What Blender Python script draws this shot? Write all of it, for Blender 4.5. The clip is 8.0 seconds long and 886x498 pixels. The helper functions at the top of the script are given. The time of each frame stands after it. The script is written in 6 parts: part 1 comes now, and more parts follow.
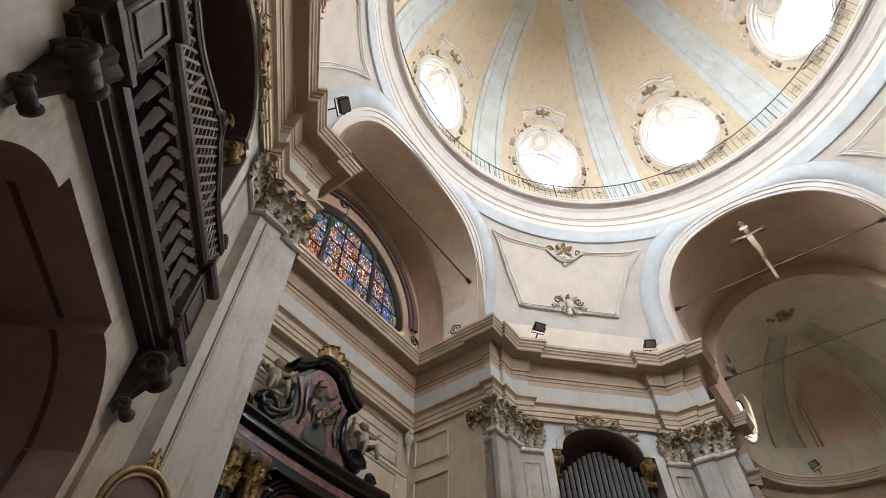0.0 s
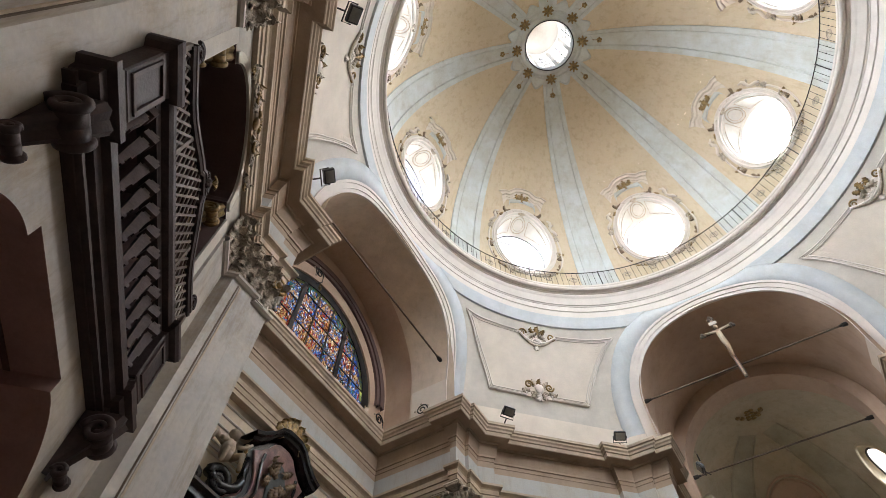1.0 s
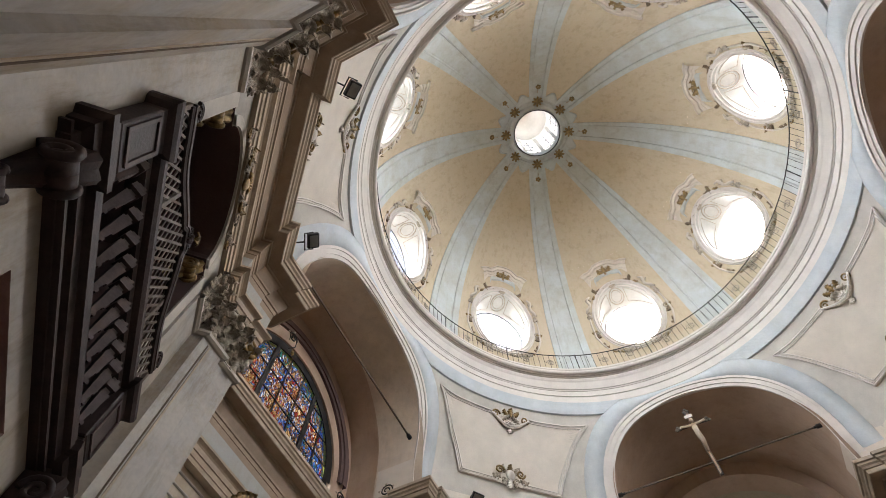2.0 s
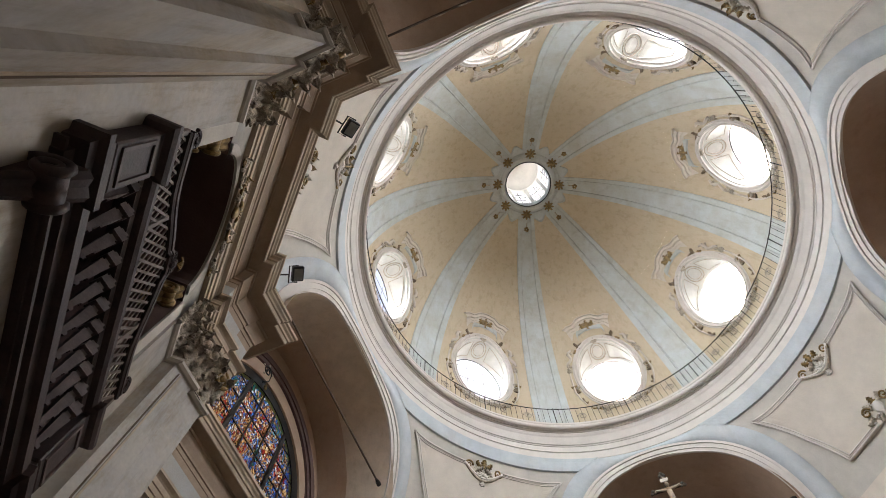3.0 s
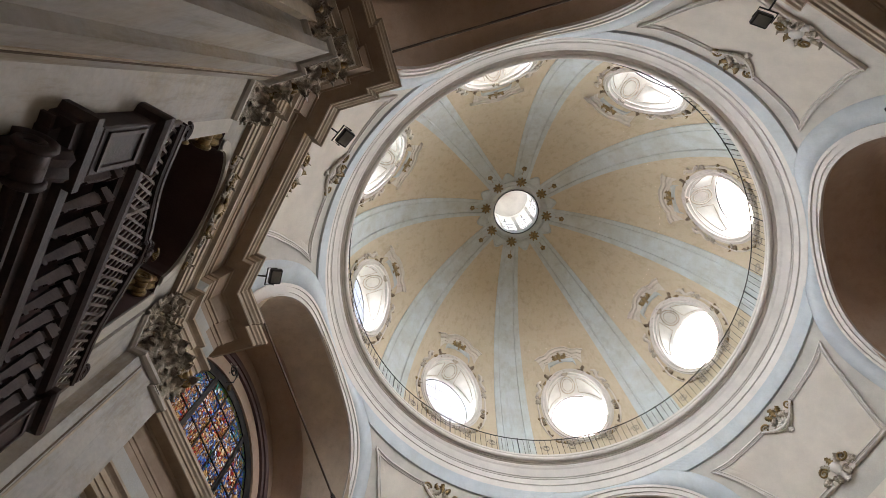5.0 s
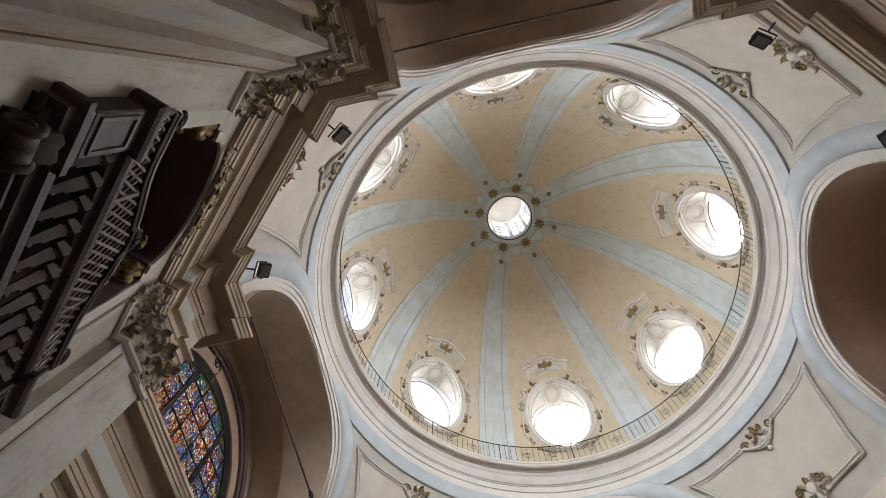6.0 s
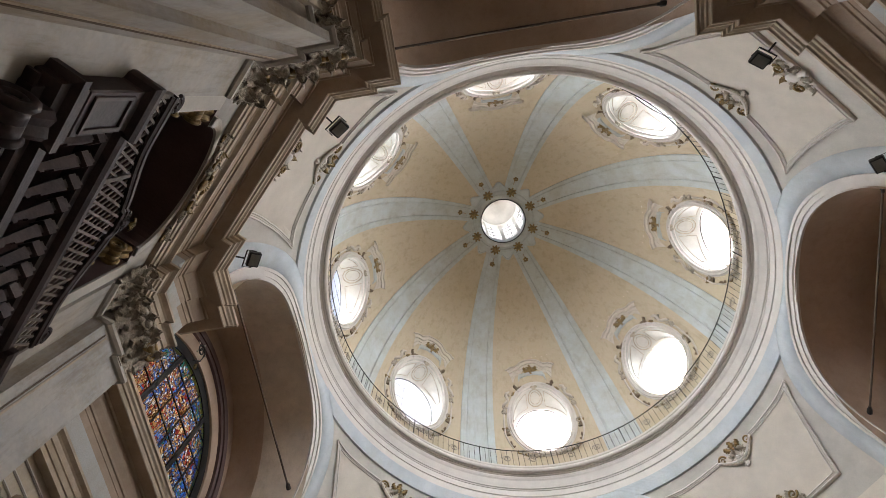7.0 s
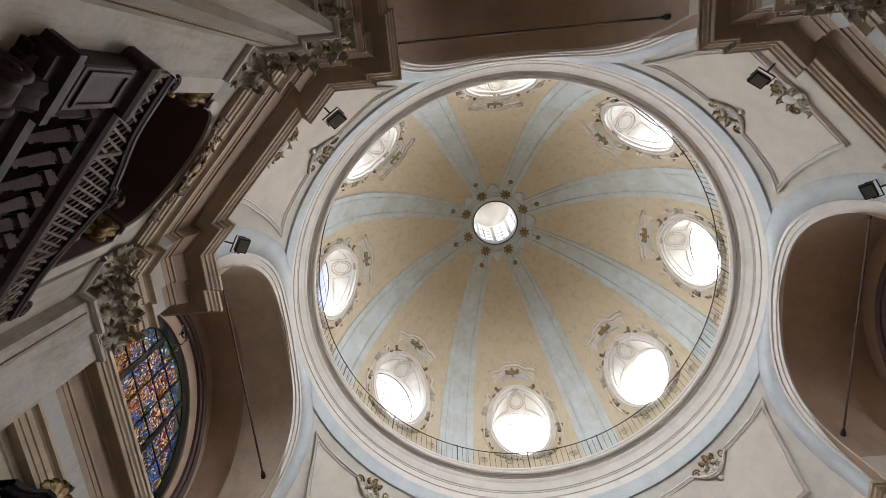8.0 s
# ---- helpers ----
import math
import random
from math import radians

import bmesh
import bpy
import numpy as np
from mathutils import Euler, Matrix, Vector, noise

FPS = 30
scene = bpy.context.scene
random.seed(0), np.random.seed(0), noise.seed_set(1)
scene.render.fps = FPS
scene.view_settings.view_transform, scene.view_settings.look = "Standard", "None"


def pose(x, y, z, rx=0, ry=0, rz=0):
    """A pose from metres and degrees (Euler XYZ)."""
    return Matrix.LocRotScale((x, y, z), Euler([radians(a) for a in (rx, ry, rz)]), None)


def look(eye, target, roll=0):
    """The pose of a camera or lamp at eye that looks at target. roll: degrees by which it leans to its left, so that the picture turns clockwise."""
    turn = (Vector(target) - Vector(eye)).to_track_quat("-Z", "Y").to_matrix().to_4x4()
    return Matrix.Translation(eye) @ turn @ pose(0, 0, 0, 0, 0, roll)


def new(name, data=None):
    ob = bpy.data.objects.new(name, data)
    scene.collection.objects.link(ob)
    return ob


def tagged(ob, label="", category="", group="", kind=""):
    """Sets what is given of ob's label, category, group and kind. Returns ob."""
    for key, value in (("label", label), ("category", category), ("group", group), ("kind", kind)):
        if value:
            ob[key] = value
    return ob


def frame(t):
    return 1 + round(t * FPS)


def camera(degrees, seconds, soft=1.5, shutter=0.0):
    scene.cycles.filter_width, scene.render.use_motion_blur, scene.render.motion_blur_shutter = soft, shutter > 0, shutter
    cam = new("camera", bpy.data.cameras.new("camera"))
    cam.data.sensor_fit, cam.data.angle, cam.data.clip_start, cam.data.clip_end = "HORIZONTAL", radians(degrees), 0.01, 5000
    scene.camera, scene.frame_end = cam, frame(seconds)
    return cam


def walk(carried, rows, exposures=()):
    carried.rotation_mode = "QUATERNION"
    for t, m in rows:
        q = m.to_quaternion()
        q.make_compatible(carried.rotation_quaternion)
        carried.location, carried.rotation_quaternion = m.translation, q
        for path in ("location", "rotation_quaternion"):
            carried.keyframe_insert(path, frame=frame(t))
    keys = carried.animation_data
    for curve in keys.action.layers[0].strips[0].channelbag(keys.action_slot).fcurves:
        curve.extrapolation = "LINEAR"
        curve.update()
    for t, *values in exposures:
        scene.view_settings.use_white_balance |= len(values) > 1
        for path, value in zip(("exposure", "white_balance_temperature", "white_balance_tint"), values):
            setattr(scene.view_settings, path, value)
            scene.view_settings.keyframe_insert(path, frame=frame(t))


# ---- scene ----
DOME_W, LANTERN_W, APSE_W, NAVE_W, LUNETTE_W = 780, 2.2, 200, 8, 120
cam = camera(78.2, 8.0, 0.8)
PATH = (
    (0, pose(-1.623, -5.334, 1.598, 142.02, 0.04, 35.45)),
    (0.5, pose(-1.624, -5.336, 1.597, 145.76, 0.04, 33.37)),
    (1, pose(-1.624, -5.337, 1.598, 150.00, -0.02, 30.75)),
    (1.5, pose(-1.622, -5.338, 1.599, 154.18, -0.01, 28.44)),
    (3, pose(-1.619, -5.343, 1.599, 162.18, -0.10, 21.78)),
    (3.5, pose(-1.616, -5.349, 1.600, 163.24, -0.10, 19.68)),
    (4, pose(-1.608, -5.352, 1.601, 163.65, -0.19, 17.75)),
    (4.5, pose(-1.598, -5.352, 1.603, 163.89, -0.24, 16.60)),
    (6, pose(-1.555, -5.350, 1.601, 164.36, -0.31, 12.32)),
    (6.5, pose(-1.545, -5.349, 1.600, 164.37, -0.37, 10.72)),
    (7, pose(-1.534, -5.349, 1.601, 164.32, -0.42, 8.97)),
    (7.5, pose(-1.525, -5.348, 1.602, 164.29, -0.42, 7.19)),
    (8, pose(-1.519, -5.348, 1.602, 164.16, -0.48, 5.24)),
)
walk(cam, PATH, exposures=((0, 1.76), (0.8, 1.60), (1.6, 1.40), (3, 1.12), (4.5, 1.08), (8, 1.05)))

# ---- world and light ----
world = bpy.data.worlds.new("sky")
scene.world = world
world.use_nodes = True
wn = world.node_tree
sky = wn.nodes.new("ShaderNodeTexSky")
sky.sky_type, sky.sun_disc = "NISHITA", False
sky.dust_density, sky.air_density = 6.0, 1.0
sky.sun_elevation, sky.sun_rotation = radians(48), radians(40)
wn.nodes["Background"].inputs[1].default_value = 0.15
wn.links.new(sky.outputs[0], wn.nodes["Background"].inputs[0])


def area_lamp(name, place, target, sx, sy, power, colour=(0.85, 0.91, 1.0)):
    data = bpy.data.lights.new(name, "AREA")
    data.shape, data.size, data.size_y, data.energy, data.color = "RECTANGLE", sx, sy, power, colour
    ob = new(name, data)
    ob.matrix_world = look(place, target)
    return ob


# sky light, stronger on the sunny side, coming in through the eight dome windows, the lantern and the apse windows
for k in range(8):
    a = radians(45 * k)
    c, s = math.cos(a), math.sin(a)
    area_lamp("window_light", (7.85 * c, 7.85 * s, 19.5), (0, 0, 15.4), 2.9, 4.6, DOME_W * (1 + 0.29 * math.cos(a - radians(268))))
for k in range(4):
    a = radians(22.5 + 90 * k)
    c, s = math.cos(a), math.sin(a)
    area_lamp("lantern_light", (1.8 * c, 1.8 * s, 25.9), (0, 0, 25.6), 2.2, 2.8, LANTERN_W)
for th in (30, 150):
    c, s = math.cos(radians(th)), math.sin(radians(th))
    area_lamp("apse_window_light", (4.3 * c, 11.0 + 4.3 * s, 12.5), (0, 11.0, 11.2), 2.6, 3.0, APSE_W)
# fill lamp added at the nave end, where no window is built
area_lamp("nave_fill_light", (0, -13.6, 6.5), (0, -9.0, 4.0), 3.6, 4.0, NAVE_W)


# ---- materials ----
def material(name, colour, rough=0.8, metal=0.0, vary=0.12, scale=2.0, fine=40.0, bump=0.15, tint=None, stain=0.0):
    """Painted or natural surface: broad tone patches, fine grain and a little relief."""
    m = bpy.data.materials.new(name)
    m.use_nodes = True
    nt = m.node_tree
    b = nt.nodes["Principled BSDF"]
    b.inputs["Roughness"].default_value, b.inputs["Metallic"].default_value = rough, metal
    tc = nt.nodes.new("ShaderNodeTexCoord")
    n1 = nt.nodes.new("ShaderNodeTexNoise")
    n1.inputs["Scale"].default_value, n1.inputs["Detail"].default_value, n1.inputs["Roughness"].default_value = scale, 6, 0.65
    n2 = nt.nodes.new("ShaderNodeTexNoise")
    n2.inputs["Scale"].default_value, n2.inputs["Detail"].default_value = fine, 4
    geo = nt.nodes.new("ShaderNodeNewGeometry")
    for n in (n1, n2):
        nt.links.new(geo.outputs["Position"], n.inputs["Vector"])
    ramp = nt.nodes.new("ShaderNodeValToRGB")
    c2 = tint or tuple(c * (1 - 2.2 * vary) for c in colour)
    ramp.color_ramp.elements[0].position, ramp.color_ramp.elements[1].position = 0.36, 0.66
    ramp.color_ramp.elements[0].color = (*c2, 1)
    ramp.color_ramp.elements[1].color = (*colour, 1)
    nt.links.new(n1.outputs["Fac"], ramp.inputs[0])
    mix = nt.nodes.new("ShaderNodeMix")
    mix.data_type, mix.blend_type = "RGBA", "MULTIPLY"
    mix.inputs["Factor"].default_value = 0.35
    g = nt.nodes.new("ShaderNodeMapRange")
    g.inputs["From Min"].default_value, g.inputs["From Max"].default_value = 0.3, 0.7
    g.inputs["To Min"].default_value, g.inputs["To Max"].default_value = 1 - 2.5 * vary, 1.0
    nt.links.new(n2.outputs["Fac"], g.inputs["Value"])
    nt.links.new(ramp.outputs[0], mix.inputs["A"])
    nt.links.new(g.outputs[0], mix.inputs["B"])
    out = mix.outputs["Result"]
    if stain > 0:
        # flaking and drip marks, drawn out downwards
        mp = nt.nodes.new("ShaderNodeMapping")
        mp.inputs["Scale"].default_value = (3.2, 3.2, 0.55)
        nt.links.new(geo.outputs["Position"], mp.inputs["Vector"])
        n4 = nt.nodes.new("ShaderNodeTexNoise")
        n4.inputs["Scale"].default_value, n4.inputs["Detail"].default_value, n4.inputs["Roughness"].default_value = 1.6, 9, 0.7
        nt.links.new(mp.outputs[0], n4.inputs["Vector"])
        r4 = nt.nodes.new("ShaderNodeMapRange")
        r4.inputs["From Min"].default_value, r4.inputs["From Max"].default_value = 0.50, 0.64
        r4.inputs["To Min"].default_value, r4.inputs["To Max"].default_value = 0, stain * 0.8
        nt.links.new(n4.outputs["Fac"], r4.inputs["Value"])
        m4 = nt.nodes.new("ShaderNodeMix")
        m4.data_type, m4.blend_type = "RGBA", "MULTIPLY"
        m4.inputs["B"].default_value = (0.70, 0.64, 0.55, 1)
        nt.links.new(r4.outputs[0], m4.inputs["Factor"])
        nt.links.new(out, m4.inputs["A"])
        out = m4.outputs["Result"]
        n3 = nt.nodes.new("ShaderNodeTexNoise")
        n3.inputs["Scale"].default_value, n3.inputs["Detail"].default_value, n3.inputs["Roughness"].default_value = 0.55, 8, 0.75
        nt.links.new(geo.outputs["Position"], n3.inputs["Vector"])
        r3 = nt.nodes.new("ShaderNodeMapRange")
        r3.inputs["From Min"].default_value, r3.inputs["From Max"].default_value = 0.47, 0.64
        r3.inputs["To Min"].default_value, r3.inputs["To Max"].default_value = 0, stain
        nt.links.new(n3.outputs["Fac"], r3.inputs["Value"])
        m3 = nt.nodes.new("ShaderNodeMix")
        m3.data_type, m3.blend_type = "RGBA", "MULTIPLY"
        m3.inputs["B"].default_value = (0.80, 0.70, 0.54, 1)
        nt.links.new(r3.outputs[0], m3.inputs["Factor"])
        nt.links.new(out, m3.inputs["A"])
        out = m3.outputs["Result"]
    nt.links.new(out, b.inputs["Base Color"])
    bp = nt.nodes.new("ShaderNodeBump")
    bp.inputs["Strength"].default_value, bp.inputs["Distance"].default_value = bump, 0.02
    nt.links.new(n2.outputs["Fac"], bp.inputs["Height"])
    nt.links.new(bp.outputs[0], b.inputs["Normal"])
    return m


CREAM = material("cream_plaster", (0.73, 0.60, 0.46), 0.85, vary=0.07, stain=0.35)
WALLC = material("beige_wall_plaster", (0.68, 0.57, 0.435), 0.85, vary=0.09, stain=0.4)
PINK = material("pale_panel_plaster", (0.75, 0.66, 0.555), 0.85, vary=0.05)
GREYW = material("greyish_white_stucco", (0.66, 0.605, 0.53), 0.85, vary=0.07)
BLUE = material("pale_blue_limewash", (0.62, 0.635, 0.635), 0.85, vary=0.08, tint=(0.53, 0.56, 0.575), stain=0.22)
WHITE = material("white_stucco_moulding", (0.76, 0.69, 0.62), 0.8, vary=0.05)
OCHRE = material("ochre_dome_plaster", (0.68, 0.58, 0.435), 0.9, vary=0.05, scale=0.55, fine=26.0, tint=(0.60, 0.485, 0.325), stain=0.5, bump=0.05)
RIBBLUE = material("grey_blue_rib_limewash", (0.63, 0.66, 0.655), 0.85, vary=0.1, scale=1.2, tint=(0.55, 0.56, 0.52), stain=0.4)
# vault plaster, browner than the cream to hold the arms' shade
VAULT = material("brown_shaded_plaster", (0.58, 0.42, 0.305), 0.88, vary=0.08, scale=0.8, stain=0.3)
REVEAL = material("grey_white_reveal_plaster", (0.68, 0.64, 0.57), 0.85, vary=0.08)
CORN = material("ochre_beige_cornice", (0.61, 0.49, 0.36), 0.8, vary=0.10, stain=0.35)
# cornice plaster darkened to brown, putting underside shade into the colour
SOFFIT_SHADE = material("shaded_soffit_plaster", (0.44, 0.325, 0.23), 0.8, vary=0.08, stain=0.3)
MARBLE = material("pale_veined_scagliola", (0.56, 0.50, 0.42), 0.55, vary=0.12, scale=1.6, fine=18, bump=0.03, tint=(0.46, 0.43, 0.40), stain=0.9)
# brown paint of the reveals, darkened further so niche recesses look deep in shade
DARKPL = material("dark_brown_paint_and_shade", (0.16, 0.098, 0.088), 0.85, vary=0.1)
DOORPL = material("red_brown_plaster", (0.50, 0.325, 0.295), 0.85, vary=0.1, stain=0.3)
STUCCO = material("cream_stucco_relief", (0.68, 0.575, 0.44), 0.75, vary=0.22, scale=9, fine=55, bump=0.9)
GOLD = material("gilded_stucco", (0.46, 0.30, 0.11), 0.42, metal=0.35, vary=0.28, scale=12)
BRONZE = material("dark_bronzed_stucco", (0.30, 0.20, 0.11), 0.5, metal=0.1, vary=0.25, scale=14)
FRIEZEM = material("grey_beige_frieze_limewash", (0.52, 0.49, 0.44), 0.85, vary=0.10, scale=1.1, tint=(0.50, 0.51, 0.50), stain=0.35)
PALEWOOD = material("pale_aged_wood", (0.13, 0.095, 0.065), 0.6, vary=0.2, scale=8)
IRON = material("dark_iron", (0.05, 0.045, 0.04), 0.5, metal=0.6)
# rod iron lightened to brown, sunlight put into its colour
RODM = material("sunlit_brown_iron", (0.15, 0.105, 0.075), 0.6, metal=0.2)
# putto stucco browned so that the statues look shadowed
PUTTOM = material("shaded_brownish_stucco", (0.46, 0.365, 0.27), 0.75, vary=0.15, scale=9)
STONE = material("warm_stone_floor", (0.28, 0.205, 0.15), 0.35, vary=0.12)
BLACKM = material("black_marble", (0.018, 0.016, 0.018), 0.22, vary=0.25, scale=5)
ROUGEM = material("rose_marble", (0.30, 0.14, 0.11), 0.3, vary=0.3, scale=7, tint=(0.13, 0.06, 0.055))
GREENM = material("green_grey_marble", (0.065, 0.072, 0.065), 0.3, vary=0.2, scale=6)
WOOD = material("dark_walnut", (0.068, 0.040, 0.037), 0.6, vary=0.2, scale=7)
BALUST = material("worn_dark_oak", (0.122, 0.080, 0.073), 0.65, vary=0.15, scale=9)
LATTICE = material("grey_brown_lattice_wood", (0.20, 0.145, 0.115), 0.65, vary=0.15, scale=9)
PIPE = material("dull_tin", (0.80, 0.79, 0.78), 0.3, metal=0.95, vary=0.1, scale=8)
BLACKP = material("black_lamp_housing", (0.02, 0.02, 0.022), 0.45)
LAMPGL = material("grey_lamp_glass", (0.30, 0.30, 0.28), 0.2)


# ---- mesh helpers ----
def part(name, bm, mat, parent=None, label="", smooth=False):
    me = bpy.data.meshes.new(name)
    if isinstance(bm, tuple):
        me.from_pydata(bm[0], [], bm[1])
    else:
        bmesh.ops.recalc_face_normals(bm, faces=bm.faces)
        bm.to_mesh(me)
        bm.free()
    me.validate()
    me.materials.append(mat)
    if smooth:
        me.shade_smooth()
    ob = new(name, me)
    if parent is not None:
        ob.parent = parent
    if label:
        tagged(ob, label)
    return ob


def structure(name, bm, mat, label, smooth=False):
    return tagged(part(name, bm, mat, None, "", smooth), label, kind="structure")


def grid_mesh(rows, close_u=False, close_v=False):
    """Quads over a grid of points, rows[v][u]."""
    nv, nu = len(rows), len(rows[0])
    verts = [tuple(p) for r in rows for p in r]
    faces = []
    for v in range(nv if close_v else nv - 1):
        for u in range(nu if close_u else nu - 1):
            a, b = v * nu + u, v * nu + (u + 1) % nu
            c, d = ((v + 1) % nv) * nu + (u + 1) % nu, ((v + 1) % nv) * nu + u
            faces.append((a, b, c, d))
    return verts, faces


def merge(*meshes):
    verts, faces = [], []
    for v, f in meshes:
        n = len(verts)
        verts += v
        faces += [tuple(i + n for i in q) for q in f]
    return verts, faces


def weld(mesh):
    """Join corners that coincide."""
    index, verts, remap = {}, [], []
    for p in mesh[0]:
        k = tuple(round(c, 3) for c in p)
        if k not in index:
            index[k] = len(verts)
            verts.append(tuple(p))
        remap.append(index[k])
    faces = []
    for q in mesh[1]:
        r = list(dict.fromkeys(remap[i] for i in q))
        if len(r) > 2:
            faces.append(tuple(r))
    return verts, faces


def box(x0, x1, y0, y1, z0, z1):
    v = [(x, y, z) for x in (x0, x1) for y in (y0, y1) for z in (z0, z1)]
    return v, [(0, 1, 3, 2), (4, 6, 7, 5), (0, 4, 5, 1), (2, 3, 7, 6), (0, 2, 6, 4), (1, 5, 7, 3)]


def moved(mesh, m):
    return [tuple(m @ Vector(p)) for p in mesh[0]], mesh[1]


def revolve(profile, segs=96, a0=0.0, a1=360.0, centre=(0, 0)):
    full = a1 - a0 >= 359.9
    n = segs if full else segs + 1
    rows = []
    for r, z in profile:
        rows.append([(centre[0] + r * math.cos(radians(a0 + (a1 - a0) * i / segs)), centre[1] + r * math.sin(radians(a0 + (a1 - a0) * i / segs)), z) for i in range(n)])
    return grid_mesh(rows, close_u=full)


def sweep(profile, path, closed=False):
    """Sweep (outward offset, z) along a plan polyline, mitred; a positive offset lies on the path's right hand."""
    pts = [Vector(p) for p in path]
    n = len(pts)
    rows = []
    for i, p in enumerate(pts):
        a = pts[i - 1] if (closed or i > 0) else None
        b = pts[(i + 1) % n] if (closed or i < n - 1) else None
        n1 = n2 = None
        if a is not None:
            d = (p - a).normalized()
            n1 = Vector((d.y, -d.x))
        if b is not None:
            d = (b - p).normalized()
            n2 = Vector((d.y, -d.x))
        n1, n2 = n1 or n2, n2 or n1
        m = n1 + n2
        m = m / max(0.25, m.dot(n1))
        rows.append([(p.x + m.x * o, p.y + m.y * o, z) for o, z in profile])
    return grid_mesh(rows, close_v=closed)


def tube(points, radius, segs=8, closed=False):
    pts = [Vector(p) for p in points]
    rows = []
    n = len(pts)
    up = Vector((0.13, 0.07, 1)).normalized()
    for i, p in enumerate(pts):
        a = pts[(i - 1) % n] if (closed or i) else p
        b = pts[(i + 1) % n] if (closed or i < n - 1) else p
        d = (b - a).normalized()
        s = d.cross(up)
        if s.length < 1e-3:
            s = d.cross(Vector((1, 0, 0)))
        s.normalize()
        w = d.cross(s)
        r = radius[i] if isinstance(radius, (list, tuple)) else radius
        rows.append([p + s * r * math.cos(k * 2 * math.pi / segs) + w * r * math.sin(k * 2 * math.pi / segs) for k in range(segs)])
    v, f = grid_mesh(rows, close_u=True, close_v=closed)
    if not closed:
        f = f + [tuple(reversed(range(segs))), tuple(range((n - 1) * segs, n * segs))]
    return v, f


# ---- plan of the crossing ----
LIP = [(7.15, 2.27), (6.62, 2.27), (6.62, 2.19), (5.62, 2.19), (5.62, 2.56), (5.54, 2.56), (5.54, 3.20), (5.10, 3.64), (5.21, 3.75)]
LIP = LIP + [(y, x) for x, y in reversed(LIP)]      # from the x arm's reveal round to the y arm's
X0, W0, ZS = 6.25, 2.52, 11.45                      # arch faces, half width, springing

# ---- the large structure ----
structure("floor", box(-11, 11, -16, 15, -0.2, 0.0), STONE, "worn reddish stone church floor")


def plan(sx, sy, pts):
    """Mirror plan points into a quadrant, keeping the inside of the church on the left of the path."""
    q = [(sx * x, sy * y) for x, y in pts]
    return q if sx * sy > 0 else q[::-1]


ENT = [(0.66, 10.17), (0.05, 10.20), (0.0, 10.17), (0.0, 10.10), (0.03, 10.085), (0.035, 10.04), (0.065, 10.01), (0.075, 9.965), (0.10, 9.955), (0.105, 9.87), (0.12, 9.86)]
SOFFIT = [(0.12, 9.86), (0.305, 9.845), (0.31, 9.80), (0.335, 9.79), (0.338, 9.74), (0.352, 9.68), (0.375, 9.61), (0.39, 9.56), (0.392, 9.51), (0.415, 9.50), (0.418, 9.42), (0.43, 9.41), (0.43, 9.27)]
FRIEZE = [(0.43, 9.27), (0.43, 8.84)]
ARCHI = [(0.43, 8.84), (0.32, 8.82), (0.32, 8.77), (0.37, 8.73), (0.39, 8.70), (0.39, 8.60), (0.41, 8.59), (0.41, 8.49), (0.43, 8.48), (0.43, 8.40), (0.60, 8.40)]


def arc_pts(cx, cy, r, a0, a1, n):
    return [(cx + r * math.cos(radians(a0 + (a1 - a0) * i / n)), cy + r * math.sin(radians(a0 + (a1 - a0) * i / n))) for i in range(n + 1)]


A_ARM = [(2.19, 7.15), (2.50, 7.15), (2.50, 8.95), (2.19, 8.95), (2.19, 9.75), (2.62, 9.75), (2.72, 10.3)]
APSE = arc_pts(0, 11.1, 2.72, 0, 180, 36)
RING = []
for sx, sy in ((1, 1), (-1, 1), (-1, -1), (1, -1)):
    q = [(sx * x, sy * y) for x, y in LIP]
    if sx * sy < 0:
        q = q[::-1]
    RING += q
    if (sx, sy) == (1, 1):
        RING += A_ARM[1:] + APSE + [(-x, y) for x, y in reversed(A_ARM[1:])]
    elif (sx, sy) == (-1, 1):
        RING += [(-7.70, 2.27), (-7.70, -2.27)]
    elif (sx, sy) == (-1, -1):
        RING += [(-2.56, -7.15), (-2.56, -13.9), (2.56, -13.9), (2.56, -7.15)]
    else:
        RING += [(7.70, -2.27), (7.70, 2.27)]
structure("cornice", sweep(ENT, RING, True), CORN, "moulded ochre-beige plaster cornice running round the crossing")
# soffit and cove get the darkened copy of the cornice colour
structure("cornice_soffit", sweep(SOFFIT, RING, True), SOFFIT_SHADE, "plastered soffit and cove under the cornice, shade put into its colour")
structure("frieze", sweep(FRIEZE, RING, True), FRIEZEM, "plain grey-beige limewashed frieze band under the cornice")
structure("architrave", sweep(ARCHI, RING, True), CORN, "stepped beige plaster architrave band over the capitals")

# walls under the entablature, set back behind the pilasters; the two corner walls with openings come later
def wall_run(name, pts, z0, z1, off, thick, mat, label):
    prof = [(off, z0), (off, z1), (off + thick, z1), (off + thick, z0)]
    v, f = sweep(prof + [prof[0]], pts)
    n = len(pts)
    return structure(name, (v, f + [(3, 2, 1, 0), tuple(5 * (n - 1) + k for k in range(4))]), mat, label)


